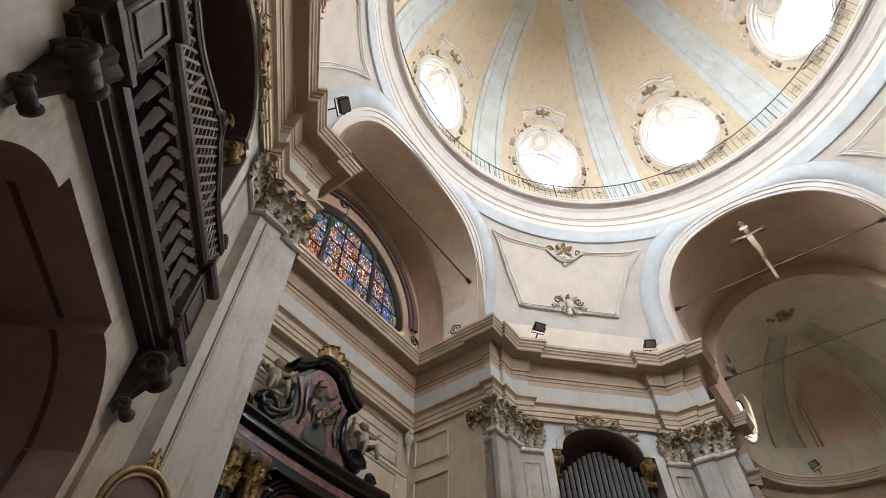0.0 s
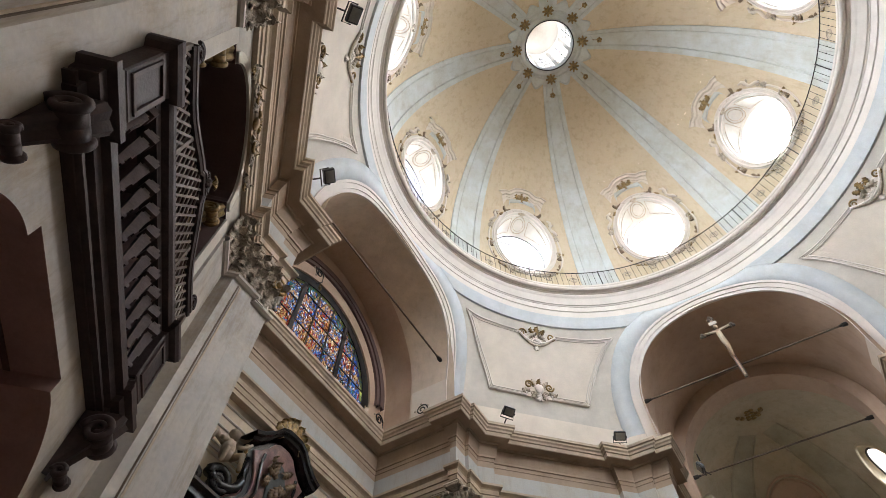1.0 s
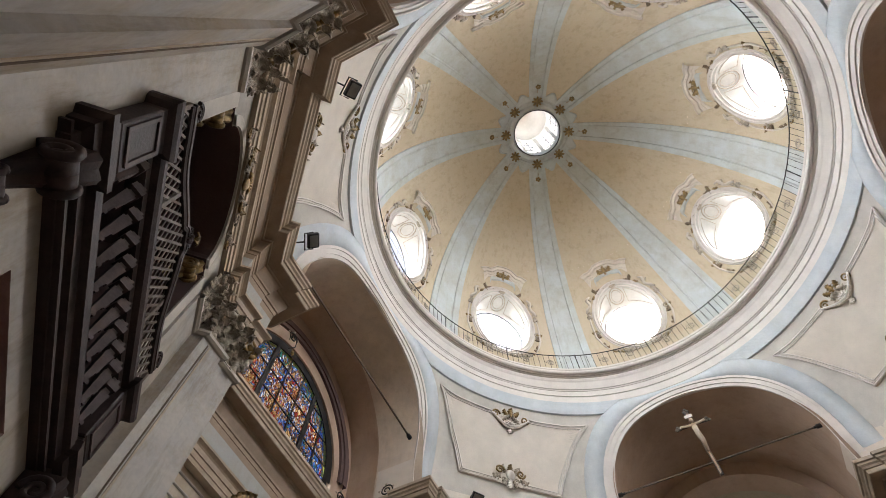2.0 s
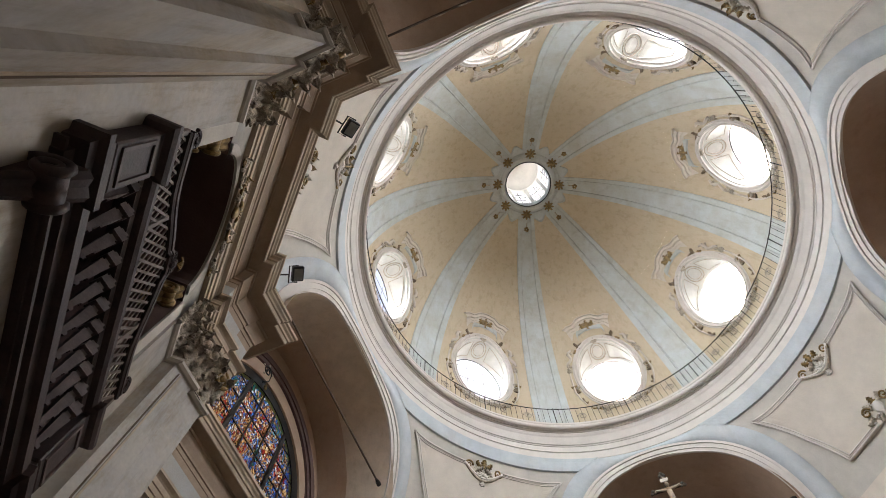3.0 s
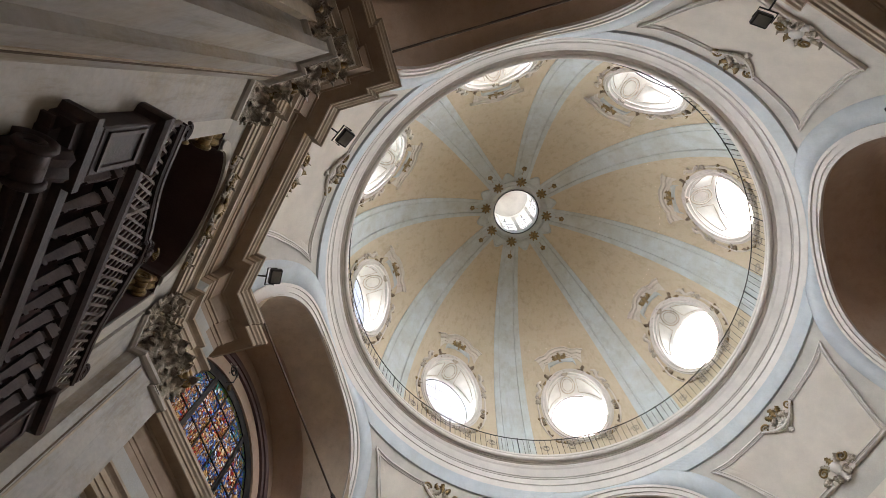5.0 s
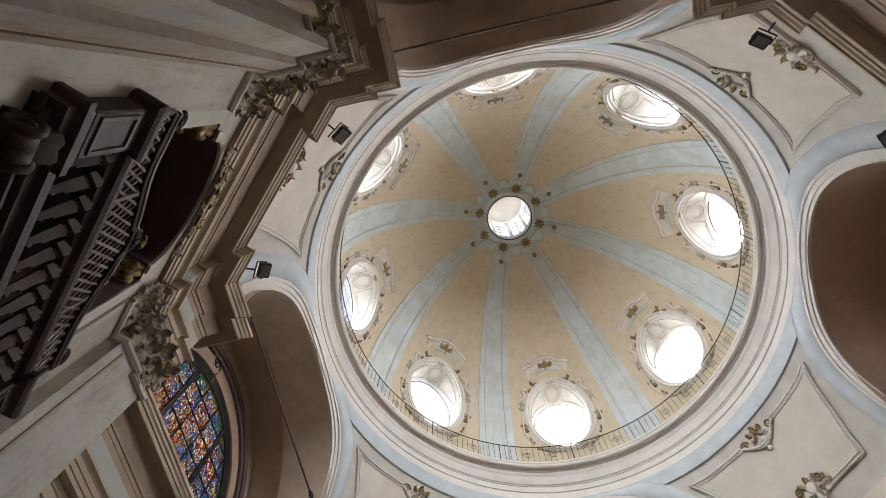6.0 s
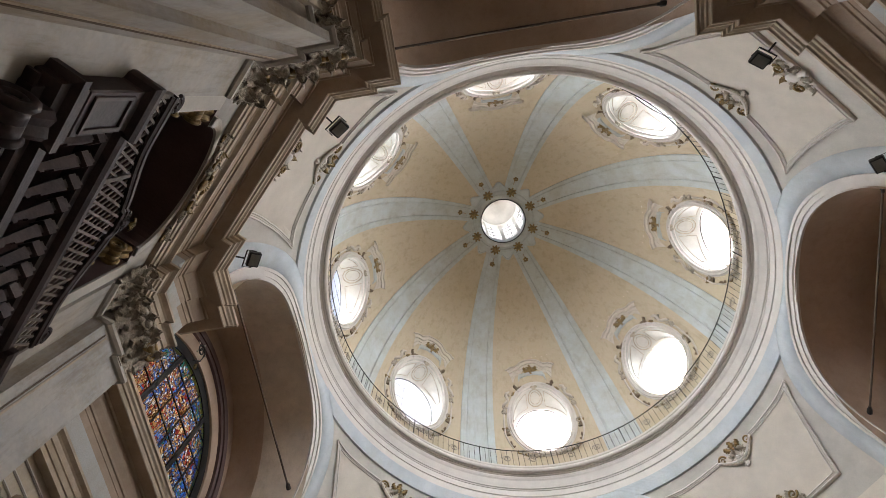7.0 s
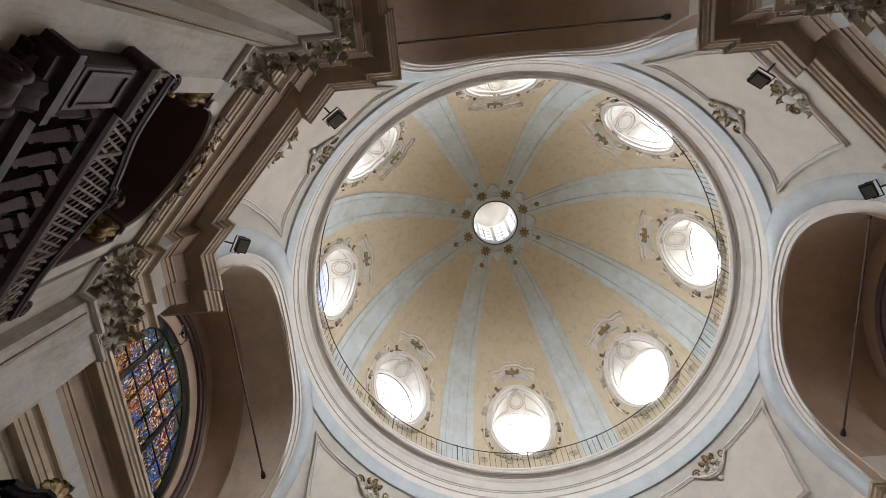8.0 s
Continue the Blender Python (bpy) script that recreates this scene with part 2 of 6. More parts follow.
wall_run("wall_transept_west", [(-6.45, 2.27), (-7.78, 2.27), (-7.78, -2.27), (-6.45, -2.27)], 0, 8.5, 0.50, 0.5, WALLC, "beige plastered side chapel wall with framed panels")
wall_run("wall_transept_east", [(6.45, -2.27), (7.78, -2.27), (7.78, 2.27), (6.45, 2.27)], 0, 8.5, 0.50, 0.5, WALLC, "beige plastered side chapel wall")
wall_run("wall_presbytery", [(2.19, 6.45)] + A_ARM + APSE + [(-x, y) for x, y in reversed(A_ARM)] + [(-2.19, 6.45)], 0, 8.42, 0.55, 0.5, WALLC, "beige plastered presbytery and apse wall")
wall_run("wall_nave", [(-2.19, -6.45), (-2.19, -7.15), (-2.56, -7.15), (-2.56, -13.9), (2.56, -13.9), (2.56, -7.15), (2.19, -7.15), (2.19, -6.45)], 0, 8.42, 0.55, 0.5, WALLC, "beige plastered nave wall behind the crossing")


def chamfer_frame(sx, sy):
    """Local frame of a corner wall: x along the wall, y into the wall, origin on the floor under the cornice lip."""
    c = Vector((sx * 4.485, sy * 4.485, 0))
    inward = Vector((sx, sy, 0)).normalized()
    along = Vector((-inward.y, inward.x, 0))
    return Matrix.Translation(c) @ Matrix((( -along.x, inward.x, 0, 0), (-along.y, inward.y, 0, 0), (0, 0, 1, 0), (0, 0, 0, 1)))


# ---- arches, pendentives, dome ----
def base_radius(a):
    a = abs((a + math.pi / 4) % (math.pi / 2) - math.pi / 4)
    return min(X0 / math.cos(a), 9.72 / (math.cos(a) + abs(math.sin(a))))


def pend_point(x_sign, y_sign, swap, y, z, lift=0.0):
    """The point of the pendentive at height z that lies y to the side of an arm's axis, lifted towards the inside."""
    t = min(1.0, max(0.0, (z - 10.7) / 3.3))
    s = t ** 1.7
    x = X0 + (6.06 - X0) * s
    a = math.atan2(y, x)
    for _ in range(6):
        r = base_radius(a) + (6.06 - base_radius(a)) * s - max(0.0, z - 14.0) * 0.25
        a = math.asin(min(0.999, y / r))
    r -= lift
    px, py = r * math.cos(a), r * math.sin(a)
    if swap:
        px, py = py, px
    return (x_sign * px, y_sign * py, z)


def pend_uv(sx, sy, u, z, rho, lift=0.0):
    """Across a corner at height z: u from 0 at one arch's ring of radius rho to 1 at the other's."""
    y = math.sqrt(max(0.0, rho * rho - (z - ZS) ** 2)) if z > ZS else rho
    t = min(1.0, max(0.0, (z - 10.7) / 3.3))
    s = t ** 1.7
    x = X0 + (6.06 - X0) * s
    r0 = base_radius(math.atan2(y, x))
    r0 = r0 + (6.06 - r0) * s
    a0 = math.asin(min(0.99, y / r0))
    a = a0 + (math.pi / 2 - 2 * a0) * u
    r = base_radius(a) + (6.06 - base_radius(a)) * s - max(0.0, z - 14.0) * 0.25 - lift
    return (sx * r * math.cos(a), sy * r * math.sin(a), z)


def panel_rho(z):
    """Ring radius that bounds a pendentive panel, wider from the arch towards the foot."""
    return W0 + 0.88 + 0.44 * (13.66 - z) / 1.88


def pend_patch(sx, sy, rho, z0, z1, lift, nu=28, nz=26):
    zs = [z0 + (z1 - z0) * (1 - (1 - i / nz) ** 1.5) for i in range(nz + 1)]
    rows = [[pend_uv(sx, sy, i / nu, z, rho(z) if callable(rho) else rho, lift) for i in range(nu + 1)] for z in zs]
    v, f = grid_mesh(rows)
    if lift > 0.012:       # returns at the rim, so that the patch stands proud
        edge = [r[0] for r in rows] + rows[-1][1:] + [r[-1] for r in rows[::-1]][1:] + rows[0][::-1][1:-1]
        rim = []
        for p in edge:
            h = math.hypot(p[0], p[1])
            k = (h + lift) / h
            rim.append((p[0] * k, p[1] * k, p[2]))
        v2, f2 = grid_mesh([edge, rim], close_u=True)
        v, f = merge((v, f), (v2, f2))
    return v, f


for sx, sy, nm in ((1, 1, "north_east"), (-1, 1, "north_west"), (-1, -1, "south_west"), (1, -1, "south_east")):
    structure("pendentive_" + nm, pend_patch(sx, sy, W0, 10.7, 14.36, 0.0), GREYW, "greyish-white plastered pendentive under the dome", True)
    top = [[pend_uv(sx, sy, i / 40, z, W0 + 0.72, l) for i in range(41)] for z, l in ((13.97, -0.01), (13.97, 0.055), (14.06, 0.052), (14.15, 0.05), (14.25, 0.047), (14.36, 0.045))]
    structure("pendentive_band_" + nm, grid_mesh(top), BLUE, "raised pale blue band under the dome ring")
    structure("pendentive_panel_" + nm, pend_patch(sx, sy, panel_rho, 11.76, 13.64, 0.042), PINK, "smooth pale pink-cream plaster panel of a pendentive")
    q = [(sx * x, sy * y) for x, y in [(7.15, 2.50), (6.2, 2.50), (6.2, 3.42), (3.42, 6.2), (2.50, 6.2), (2.50, 7.15)]]
    if sx * sy < 0:
        q = q[::-1]
    structure("attic_plinth_" + nm, sweep([(0.7, 11.22), (0.03, 11.22), (0.0, 11.20), (0.0, 10.15)], q), PINK, "plain cream attic plinth above the cornice")


def arch_ring(kind, rho0, rho1, lift0, lift1, n=48, z_top=14.33):
    """A strip along the arch of an arm between two radii, lying on the pendentives."""
    rows = []
    for rho, lift in ((rho0, lift0 - 0.06 if lift0 > 0 else 0), (rho0, lift0), (rho1, lift1), (rho1, lift1 - 0.06)):
        row = []
        for i in range(n + 1):
            th = math.pi * i / n
            y, z = rho * math.cos(th), min(z_top, ZS + rho * math.sin(th))
            row.append(arm_point(kind, y, z, lift))
        row = [arm_point(kind, rho, 10.72, lift)] + row + [arm_point(kind, -rho, 10.72, lift)]
        rows.append(row)
    return grid_mesh(rows)


def arm_point(kind, y, z, lift=0.0):
    sgn = 1 if kind in ("east", "north") else -1
    swap = kind in ("north", "south")
    p = pend_point(1, 1, False, abs(y), z, lift)
    x, yy = p[0] * sgn, p[1] * (1 if y >= 0 else -1)
    return (yy, x, z) if swap else (x, yy, z)


def barrel(kind, d0, d1, r, zs=ZS, n=40, z_low=10.15, thick=0.0):
    rows = []
    sgn = 1 if kind in ("east", "north") else -1
    for d in (d0, d1):
        row = [(r, z_low)] + [(r * math.cos(math.pi * i / n), zs + r * math.sin(math.pi * i / n)) for i in range(n + 1)] + [(-r, z_low)]
        rows.append([(y, sgn * d, z) if kind in ("north", "south") else (sgn * d, y, z) for y, z in row])
    return grid_mesh(rows)


def arch_step(kind, d, r0, r1, zs=ZS, n=40, z_low=10.15):
    sgn = 1 if kind in ("east", "north") else -1
    rows = []
    for r in (r0, r1):
        row = [(r, z_low)] + [(r * math.cos(math.pi * i / n), zs + r * math.sin(math.pi * i / n)) for i in range(n + 1)] + [(-r, z_low)]
        rows.append([(y, sgn * d, z) if kind in ("north", "south") else (sgn * d, y, z) for y, z in row])
    return grid_mesh(rows)


DEPTH = {"east": 8.05, "west": 8.05, "north": 9.3, "south": 14.4}
for kind in ("east", "west", "north", "south"):
    a = structure("archivolt_" + kind, merge(arch_ring(kind, W0 - 0.01, W0 + 0.08, 0.03, 0.03), arch_ring(kind, W0 + 0.08, W0 + 0.20, 0.06, 0.05), arch_ring(kind, W0 + 0.20, W0 + 0.27, 0.085, 0.08)), WHITE, "white moulded plaster archivolt of a crossing arch")
    structure("arch_band_" + kind, arch_ring(kind, W0 + 0.26, W0 + 0.74, 0.045, 0.04), BLUE, "pale blue limewashed band round a crossing arch", True)
    # same plaster all round; the lit west soffit takes the paler cream
    structure("arch_soffit_" + kind, merge(barrel(kind, 6.0, 7.2, W0), arch_step(kind, 7.2, W0, W0 + 0.13)), CREAM if kind in ("west",) else VAULT, "plastered soffit of a crossing arch, light and shade put into its tone", True)
    structure("vault_" + kind, barrel(kind, 7.2, DEPTH[kind], W0 + 0.13), VAULT, "plastered barrel vault over an arm of the church, its brown partly shade", True)

# dome ring: a ladder of white fillets, then the walkway and the ovoid shell
RINGP = [(6.12, 14.26), (6.06, 14.30), (6.035, 14.345), (5.96, 14.362), (5.952, 14.37), (5.925, 14.60), (5.975, 14.612), (5.975, 14.632), (5.917, 14.642),
         (5.892, 14.81), (5.932, 14.816), (5.932, 14.834), (5.888, 14.84), (5.882, 14.868), (5.915, 14.874), (5.915, 14.89), (5.868, 14.90),
         (5.775, 15.085), (5.815, 15.10), (5.80, 15.13), (5.765, 15.165), (5.74, 15.205), (5.735, 15.235), (5.70, 15.245), (5.70, 15.262), (5.655, 15.265)]
# rolled edge of the walkway
RINGP += [(5.60 + 0.062 * math.cos(radians(a)), 15.335 + 0.062 * math.sin(radians(a))) for a in range(-40, -281, -30)]
RINGP += [(5.575, 15.42), (5.555, 15.44), (5.555, 15.50), (5.58, 15.515), (6.12, 15.53)]
structure("dome_ring_cornice", revolve(RINGP, 144), WHITE, "white moulded ring cornice with fillets at the foot of the dome")
DA, DB, DZ = 5.85, 8.75, 15.4      # radius, rise and foot of the ovoid shell


def dome_r(z, grow=0.0):
    s = min(0.99999, (z - DZ) / (DB + grow))
    return (DA + grow) * math.sqrt(1 - s * s)


def dome_point(az, z, lift=0.0):
    """A point on the shell; az in degrees; lift towards the inside along the normal."""
    r = dome_r(z)
    n = Vector((r / DA ** 2, (z - DZ) / DB ** 2)).normalized()
    r2, z2 = r - n.x * lift, z - n.y * lift
    return Vector((r2 * math.cos(radians(az)), r2 * math.sin(radians(az)), z2))


WZ, WH, WW = 17.9, 1.50, 10.1     # window centre height, half height, half width in degrees
WOUT = dome_r(WZ) + 0.50          # plane of the glazing


def shell_sector(k):
    """An eighth of the shell round one oval window."""
    az0 = 45 * k
    N = 64
    inner, outer = [], []
    for i in range(N):
        th = 2 * math.pi * i / N
        inner.append((WW * math.cos(th), WZ + WH * math.sin(th)))
        c, s = math.cos(th), math.sin(th)
        k1 = 1 / max(abs(c), abs(s))
        outer.append((22.5 * k1 * c, WZ + (20.6 - WZ if s > 0 else WZ - DZ) * k1 * s))
    rows = []
    for j in range(9):
        f = j / 8
        rows.append([dome_point(az0 + a * (1 - f) + b * f, za * (1 - f) + zb * f) for (a, za), (b, zb) in zip(inner, outer)])
    v1 = grid_mesh(rows, close_u=True)
    zt = [20.6 + (24.03 - 20.6) * (1 - (1 - i / 18) ** 1.6) for i in range(19)]
    v2 = grid_mesh([[dome_point(az0 - 22.5 + 45 * u / 16, z) for u in range(17)] for z in zt])
    # splayed reveal through the shell
    ins = [dome_point(az0 + a, z) for a, z in inner]
    ax = Vector((math.cos(radians(az0)), math.sin(radians(az0)), 0))
    out = [Vector((ax.x * (WOUT), ax.y * (WOUT), WZ)) + Vector((-ax.y, ax.x, 0)) * 0.97 * math.cos(2 * math.pi * i / N) + Vector((0, 0, 1.38 * math.sin(2 * math.pi * i / N))) for i in range(N)]
    return merge(v1, v2), grid_mesh([ins, out], close_u=True)


for k in range(8):
    shell, reveal = shell_sector(k)
    structure("dome_shell", shell, OCHRE, "ochre plastered sector of the ovoid dome", True)
    structure("window_reveal", reveal, REVEAL, "white plastered reveal of an oval dome window", True)


def rib(az):
    """Double rib, wide at the foot and narrow at the lantern."""
    rows = []
    for i in range(41):
        t = i / 40
        z = 15.42 + (23.96 - 15.42) * (1 - (1 - t) ** 1.7)
        hw = 0.335 * (dome_r(z) / DA) + 0.245
        d = math.degrees(hw / max(0.8, dome_r(z)))
        prof = [(-1.0, -0.02), (-1.0, 0.045), (-0.66, 0.05), (-0.64, 0.075), (-0.58, 0.075), (-0.55, 0.035), (0.55, 0.035), (0.58, 0.075), (0.64, 0.075), (0.66, 0.05), (1.0, 0.045), (1.0, -0.02)]
        rows.append([dome_point(az + d * a, z, l) for a, l in prof])
    return grid_mesh(rows)


for k in range(8):
    structure("dome_rib", rib(22.5 + 45 * k), RIBBLUE, "broad pale grey-blue double rib of the dome")
# lantern: ring, shaft and bright head
structure("lantern_ring", revolve([(1.02, 23.98), (1.12, 24.0), (1.12, 23.9), (1.0, 23.86), (0.93, 23.9), (0.9, 24.1), (0.9, 24.3)], 64), RIBBLUE, "moulded grey-blue ring round the lantern opening")

# ---- small helpers for fittings ----
def empty(name, m, label="", category="", group="", kind=""):
    ob = new(name)
    ob.matrix_basis = m
    ob.empty_display_size = 0.1
    return tagged(ob, label, category, group, kind)


def prism(outline, y0, y1):
    """A plate cut to an outline in x, z and standing between two depths y."""
    n = len(outline)
    v = [(x, y0, z) for x, z in outline] + [(x, y1, z) for x, z in outline]
    f = [tuple(range(n)), tuple(reversed(range(n, 2 * n)))] + [(i, i + n, (i + 1) % n + n, (i + 1) % n) for i in range(n)]
    return v, f


def bevelled(mesh, width):
    bm = bmesh.new()
    vs = [bm.verts.new(p) for p in mesh[0]]
    for f in mesh[1]:
        bm.faces.new([vs[i] for i in f])
    bmesh.ops.bevel(bm, geom=bm.edges[:], offset=width, segments=1, affect="EDGES")
    return bm


def spiral(turns, r0, r1, n=30, flip=1):
    return [((r0 + (r1 - r0) * i / n) * math.cos(flip * 2 * math.pi * turns * i / n), (r0 + (r1 - r0) * i / n) * math.sin(flip * 2 * math.pi * turns * i / n)) for i in range(n + 1)]


def blob(cx, cy, cz, rx, ry, rz, seg=8, ring=6):
    rows = []
    for j in range(ring + 1):
        p = math.pi * j / ring
        rows.append([(cx + rx * math.sin(p) * math.cos(2 * math.pi * i / seg), cy + ry * math.sin(p) * math.sin(2 * math.pi * i / seg), cz + rz * math.cos(p)) for i in range(seg)])
    return grid_mesh(rows, close_u=True)


def leaf_mesh(w, h, curl):
    """A carved acanthus leaf standing against a wall (x across, z up, -y outwards), with lobes and a curled tip."""
    rows = []
    N = 14
    for j in range(N + 1):
        v = j / N
        lobe = 1 + 0.30 * math.sin(v * 24)
        wid = w * 0.5 * (0.75 + 0.5 * math.sin(math.pi * min(1, v * 0.9 + 0.12))) * lobe * (1 if v < 0.8 else max(0.15, (1 - v) / 0.2))
        if v < 0.78:
            y, z = -0.015 - 0.35 * curl * v * v, h * v / 0.86
        else:
            q = (v - 0.78) / 0.22
            y, z = -0.015 - curl * (0.21 + 0.55 * math.sin(q * 1.9)), h * (0.907 + 0.10 * math.sin(q * 2.2) - 0.16 * q * q)
        rows.append([(wid * c, y + d * 0.022 - (0.012 if abs(c) < 0.1 else 0) + 0.02 * abs(c), z) for c, d in ((-1, 0), (-0.5, -0.6), (0, -0.9), (0.5, -0.6), (1, 0), (0.5, 1), (-0.5, 1))])
    return grid_mesh(rows, close_u=True)


def shared(name, me, parent, m):
    ob = new(name, me)
    ob.parent = parent
    ob.matrix_basis = m
    return ob


def data_of(name, mesh, mat, smooth=False):
    me = bpy.data.meshes.new(name)
    me.from_pydata(mesh[0], [], mesh[1])
    me.validate()
    me.materials.append(mat)
    if smooth:
        me.shade_smooth()
    return me


LEAF_LOW = data_of("acanthus_leaf", leaf_mesh(0.17, 0.33, 0.26), STUCCO, True)
LEAF_HIGH = data_of("acanthus_leaf", leaf_mesh(0.15, 0.36, 0.32), STUCCO, True)
VOLUTE = data_of("volute", merge(tube([(x, 0, z) for x, z in spiral(2.2, 0.125, 0.02)], [0.034 - 0.018 * i / 30 for i in range(31)], 7), tube([(0, 0.05, 0), (0, -0.045, 0)], [0.075, 0.04], 10)), GOLD, True)
VOLUTE_PALE = data_of("volute", merge(tube([(x, 0, z) for x, z in spiral(2.2, 0.125, 0.02)], [0.034 - 0.018 * i / 30 for i in range(31)], 7), tube([(0, 0.05, 0), (0, -0.045, 0)], [0.075, 0.04], 10)), STUCCO, True)
ROSE = data_of("rosette", merge(*[blob(0.05 * math.cos(k * 1.2566), -0.03, 0.05 * math.sin(k * 1.2566), 0.036, 0.03, 0.036, 6, 4) for k in range(5)], blob(0, -0.045, 0, 0.03, 0.03, 0.03, 6, 4)), STUCCO, True)

PIER = [(6.72, 2.38), (6.62, 2.38), (6.62, 2.19), (5.62, 2.19), (5.62, 2.56), (5.54, 2.56), (5.54, 3.20), (5.36, 3.38), (5.47, 3.49), (5.40, 3.56)]


def frame_bars(p0, p1, z0, z1, w=0.035, proud=0.018):
    """Four moulding bars round a panel on a vertical face from plan point p0 to p1; the room lies left of p0 to p1."""
    a, b = Vector(p0), Vector(p1)
    d = (b - a).normalized()
    n = Vector((-d.y, d.x))
    L = (b - a).length
    m = Matrix(((d.x, -n.x, 0, a.x), (d.y, -n.y, 0, a.y), (0, 0, 1, 0), (0, 0, 0, 1)))
    bars = []
    for x0, x1, c0, c1 in ((0, L, z1 - w, z1), (0, L, z0, z0 + w), (0, w, z0 + w, z1 - w), (L - w, L, z0 + w, z1 - w)):
        bars.append(moved(box(x0, x1, -proud, 0.01, c0, c1), m))
        k = w * 0.45
        if x1 - x0 > 3 * w:
            bars.append(moved(box(x0 + k, x1 - k, -proud - 0.012, -proud, c0 + k * 0.6, c1 - k * 0.6), m))
        else:
            bars.append(moved(box(x0 + k * 0.6, x1 - k * 0.6, -proud - 0.012, -proud, c0, c1), m))
    return merge(*bars)


LINEB = material("brown_paint_line", (0.16, 0.11, 0.07), 0.8)


def offset_path(path, o):
    v, f = sweep([(o, 0.0), (o, 1.0)], path)
    return [(v[2 * i][0], v[2 * i][1]) for i in range(len(path))]


def pilaster(sx, sy, swap, detail):
    path = [((y, x) if swap else (x, y)) for x, y in PIER]
    path = [(sx * x, sy * y) for x, y in path]
    if (sx * sy > 0) == bool(swap):
        path = path[::-1]
    root = empty("pilaster", Matrix.Identity(4), "folded pale plaster corner pilaster with a leafy composite capital", kind="structure")
    v, f = sweep([(0.62, 0.0), (0.45, 0.0), (0.45, 7.66), (0.62, 7.66)], path)
    n = len(path)
    part("shaft", (v, f + [(0, 1, 2, 3), tuple(4 * (n - 1) + k for k in (3, 2, 1, 0))]), MARBLE, root)
    part("necking", sweep([(0.50, 7.60), (0.42, 7.61), (0.39, 7.64), (0.39, 7.69), (0.42, 7.72), (0.47, 7.73)], path), GREYW, root)
    cap = part("capital", sweep([(0.47, 7.70), (0.47, 8.26), (0.38, 8.32), (0.34, 8.33), (0.32, 8.37), (0.34, 8.41), (0.5, 8.42)], path), STUCCO, root)
    o = offset_path(path, 0.45)
    bars = []
    rnd = random.Random(int(10 * (sx + 2 * sy + 5 * swap)) + 77)
    for i in range(n - 1):
        a, b = Vector(o[i]), Vector(o[i + 1])
        L = (b - a).length
        if L < 0.2:
            continue
        d = (b - a).normalized()
        nrm = Vector((-d.y, d.x))
        if L > 0.42 and (sx, sy) != (-1, -1):
            k = 0.10
            bars.append(frame_bars(a + d * k, b - d * k, 0.9, 7.42, 0.026, 0.012))
        if not detail:
            continue
        turn = Matrix(((d.x, -nrm.x, 0, 0), (d.y, -nrm.y, 0, 0), (0, 0, 1, 0), (0, 0, 0, 1)))
        cnt = max(1, round(L / 0.20))
        for j in range(cnt):
            p = a + d * (L * (j + 0.5) / cnt)
            shared("acanthus_leaf", LEAF_LOW, cap, Matrix.Translation((p.x, p.y, 7.73)) @ turn @ pose(0, 0, 0, 0, rnd.uniform(-6, 6), 0))
        for j in range(cnt + 1):
            p = a + d * (L * j / cnt)
            shared("acanthus_leaf", LEAF_HIGH, cap, Matrix.Translation((p.x + nrm.x * 0.02, p.y + nrm.y * 0.02, 7.90)) @ turn @ pose(0, 0, 0, 0, rnd.uniform(-8, 8), 0))
        for j in range(max(1, cnt - 1)):
            p = a + d * (L * (j + 0.5) / max(1, cnt - 1))
            shared("rosette", ROSE, cap, Matrix.Translation((p.x + nrm.x * 0.07, p.y + nrm.y * 0.07, 8.22 + rnd.uniform(-0.03, 0.05))) @ turn)
        if L > 0.26:
            for q, fl in ((0.1, 1), (L - 0.1, -1)):
                p = a + d * q
                shared("volute", VOLUTE if rnd.random() < 0.38 else VOLUTE_PALE, cap, Matrix.Translation((p.x + nrm.x * 0.11, p.y + nrm.y * 0.11, 8.20)) @ turn @ Matrix.Diagonal((1.25 * fl, 1.3, 1.25, 1)))
    if (sx, sy) == (-1, -1):
        # narrow gilt-brown line down the face
        for y0, y1, z0, nm in ((3.258, 3.276, 5.988, "dark_line"), (3.215, 3.240, 5.987, "ochre_line")):
            q = box(-z0 - 0.01, -z0 + 0.004, -y1, -y0, 0.5, 7.56)
            if swap:
                q = ([(y, x, z) for x, y, z in q[0]], [tuple(reversed(f)) for f in q[1]])
            part(nm, q, LINEB if nm == "dark_line" else CORN, root)
    if bars:
        part("panel_moulding", merge(*bars), CORN, root)


for sx, sy in ((-1, 1), (-1, -1), (1, -1), (1, 1)):
    for swap in (0, 1):
        pilaster(sx, sy, swap, (sx, sy) != (1, 1))


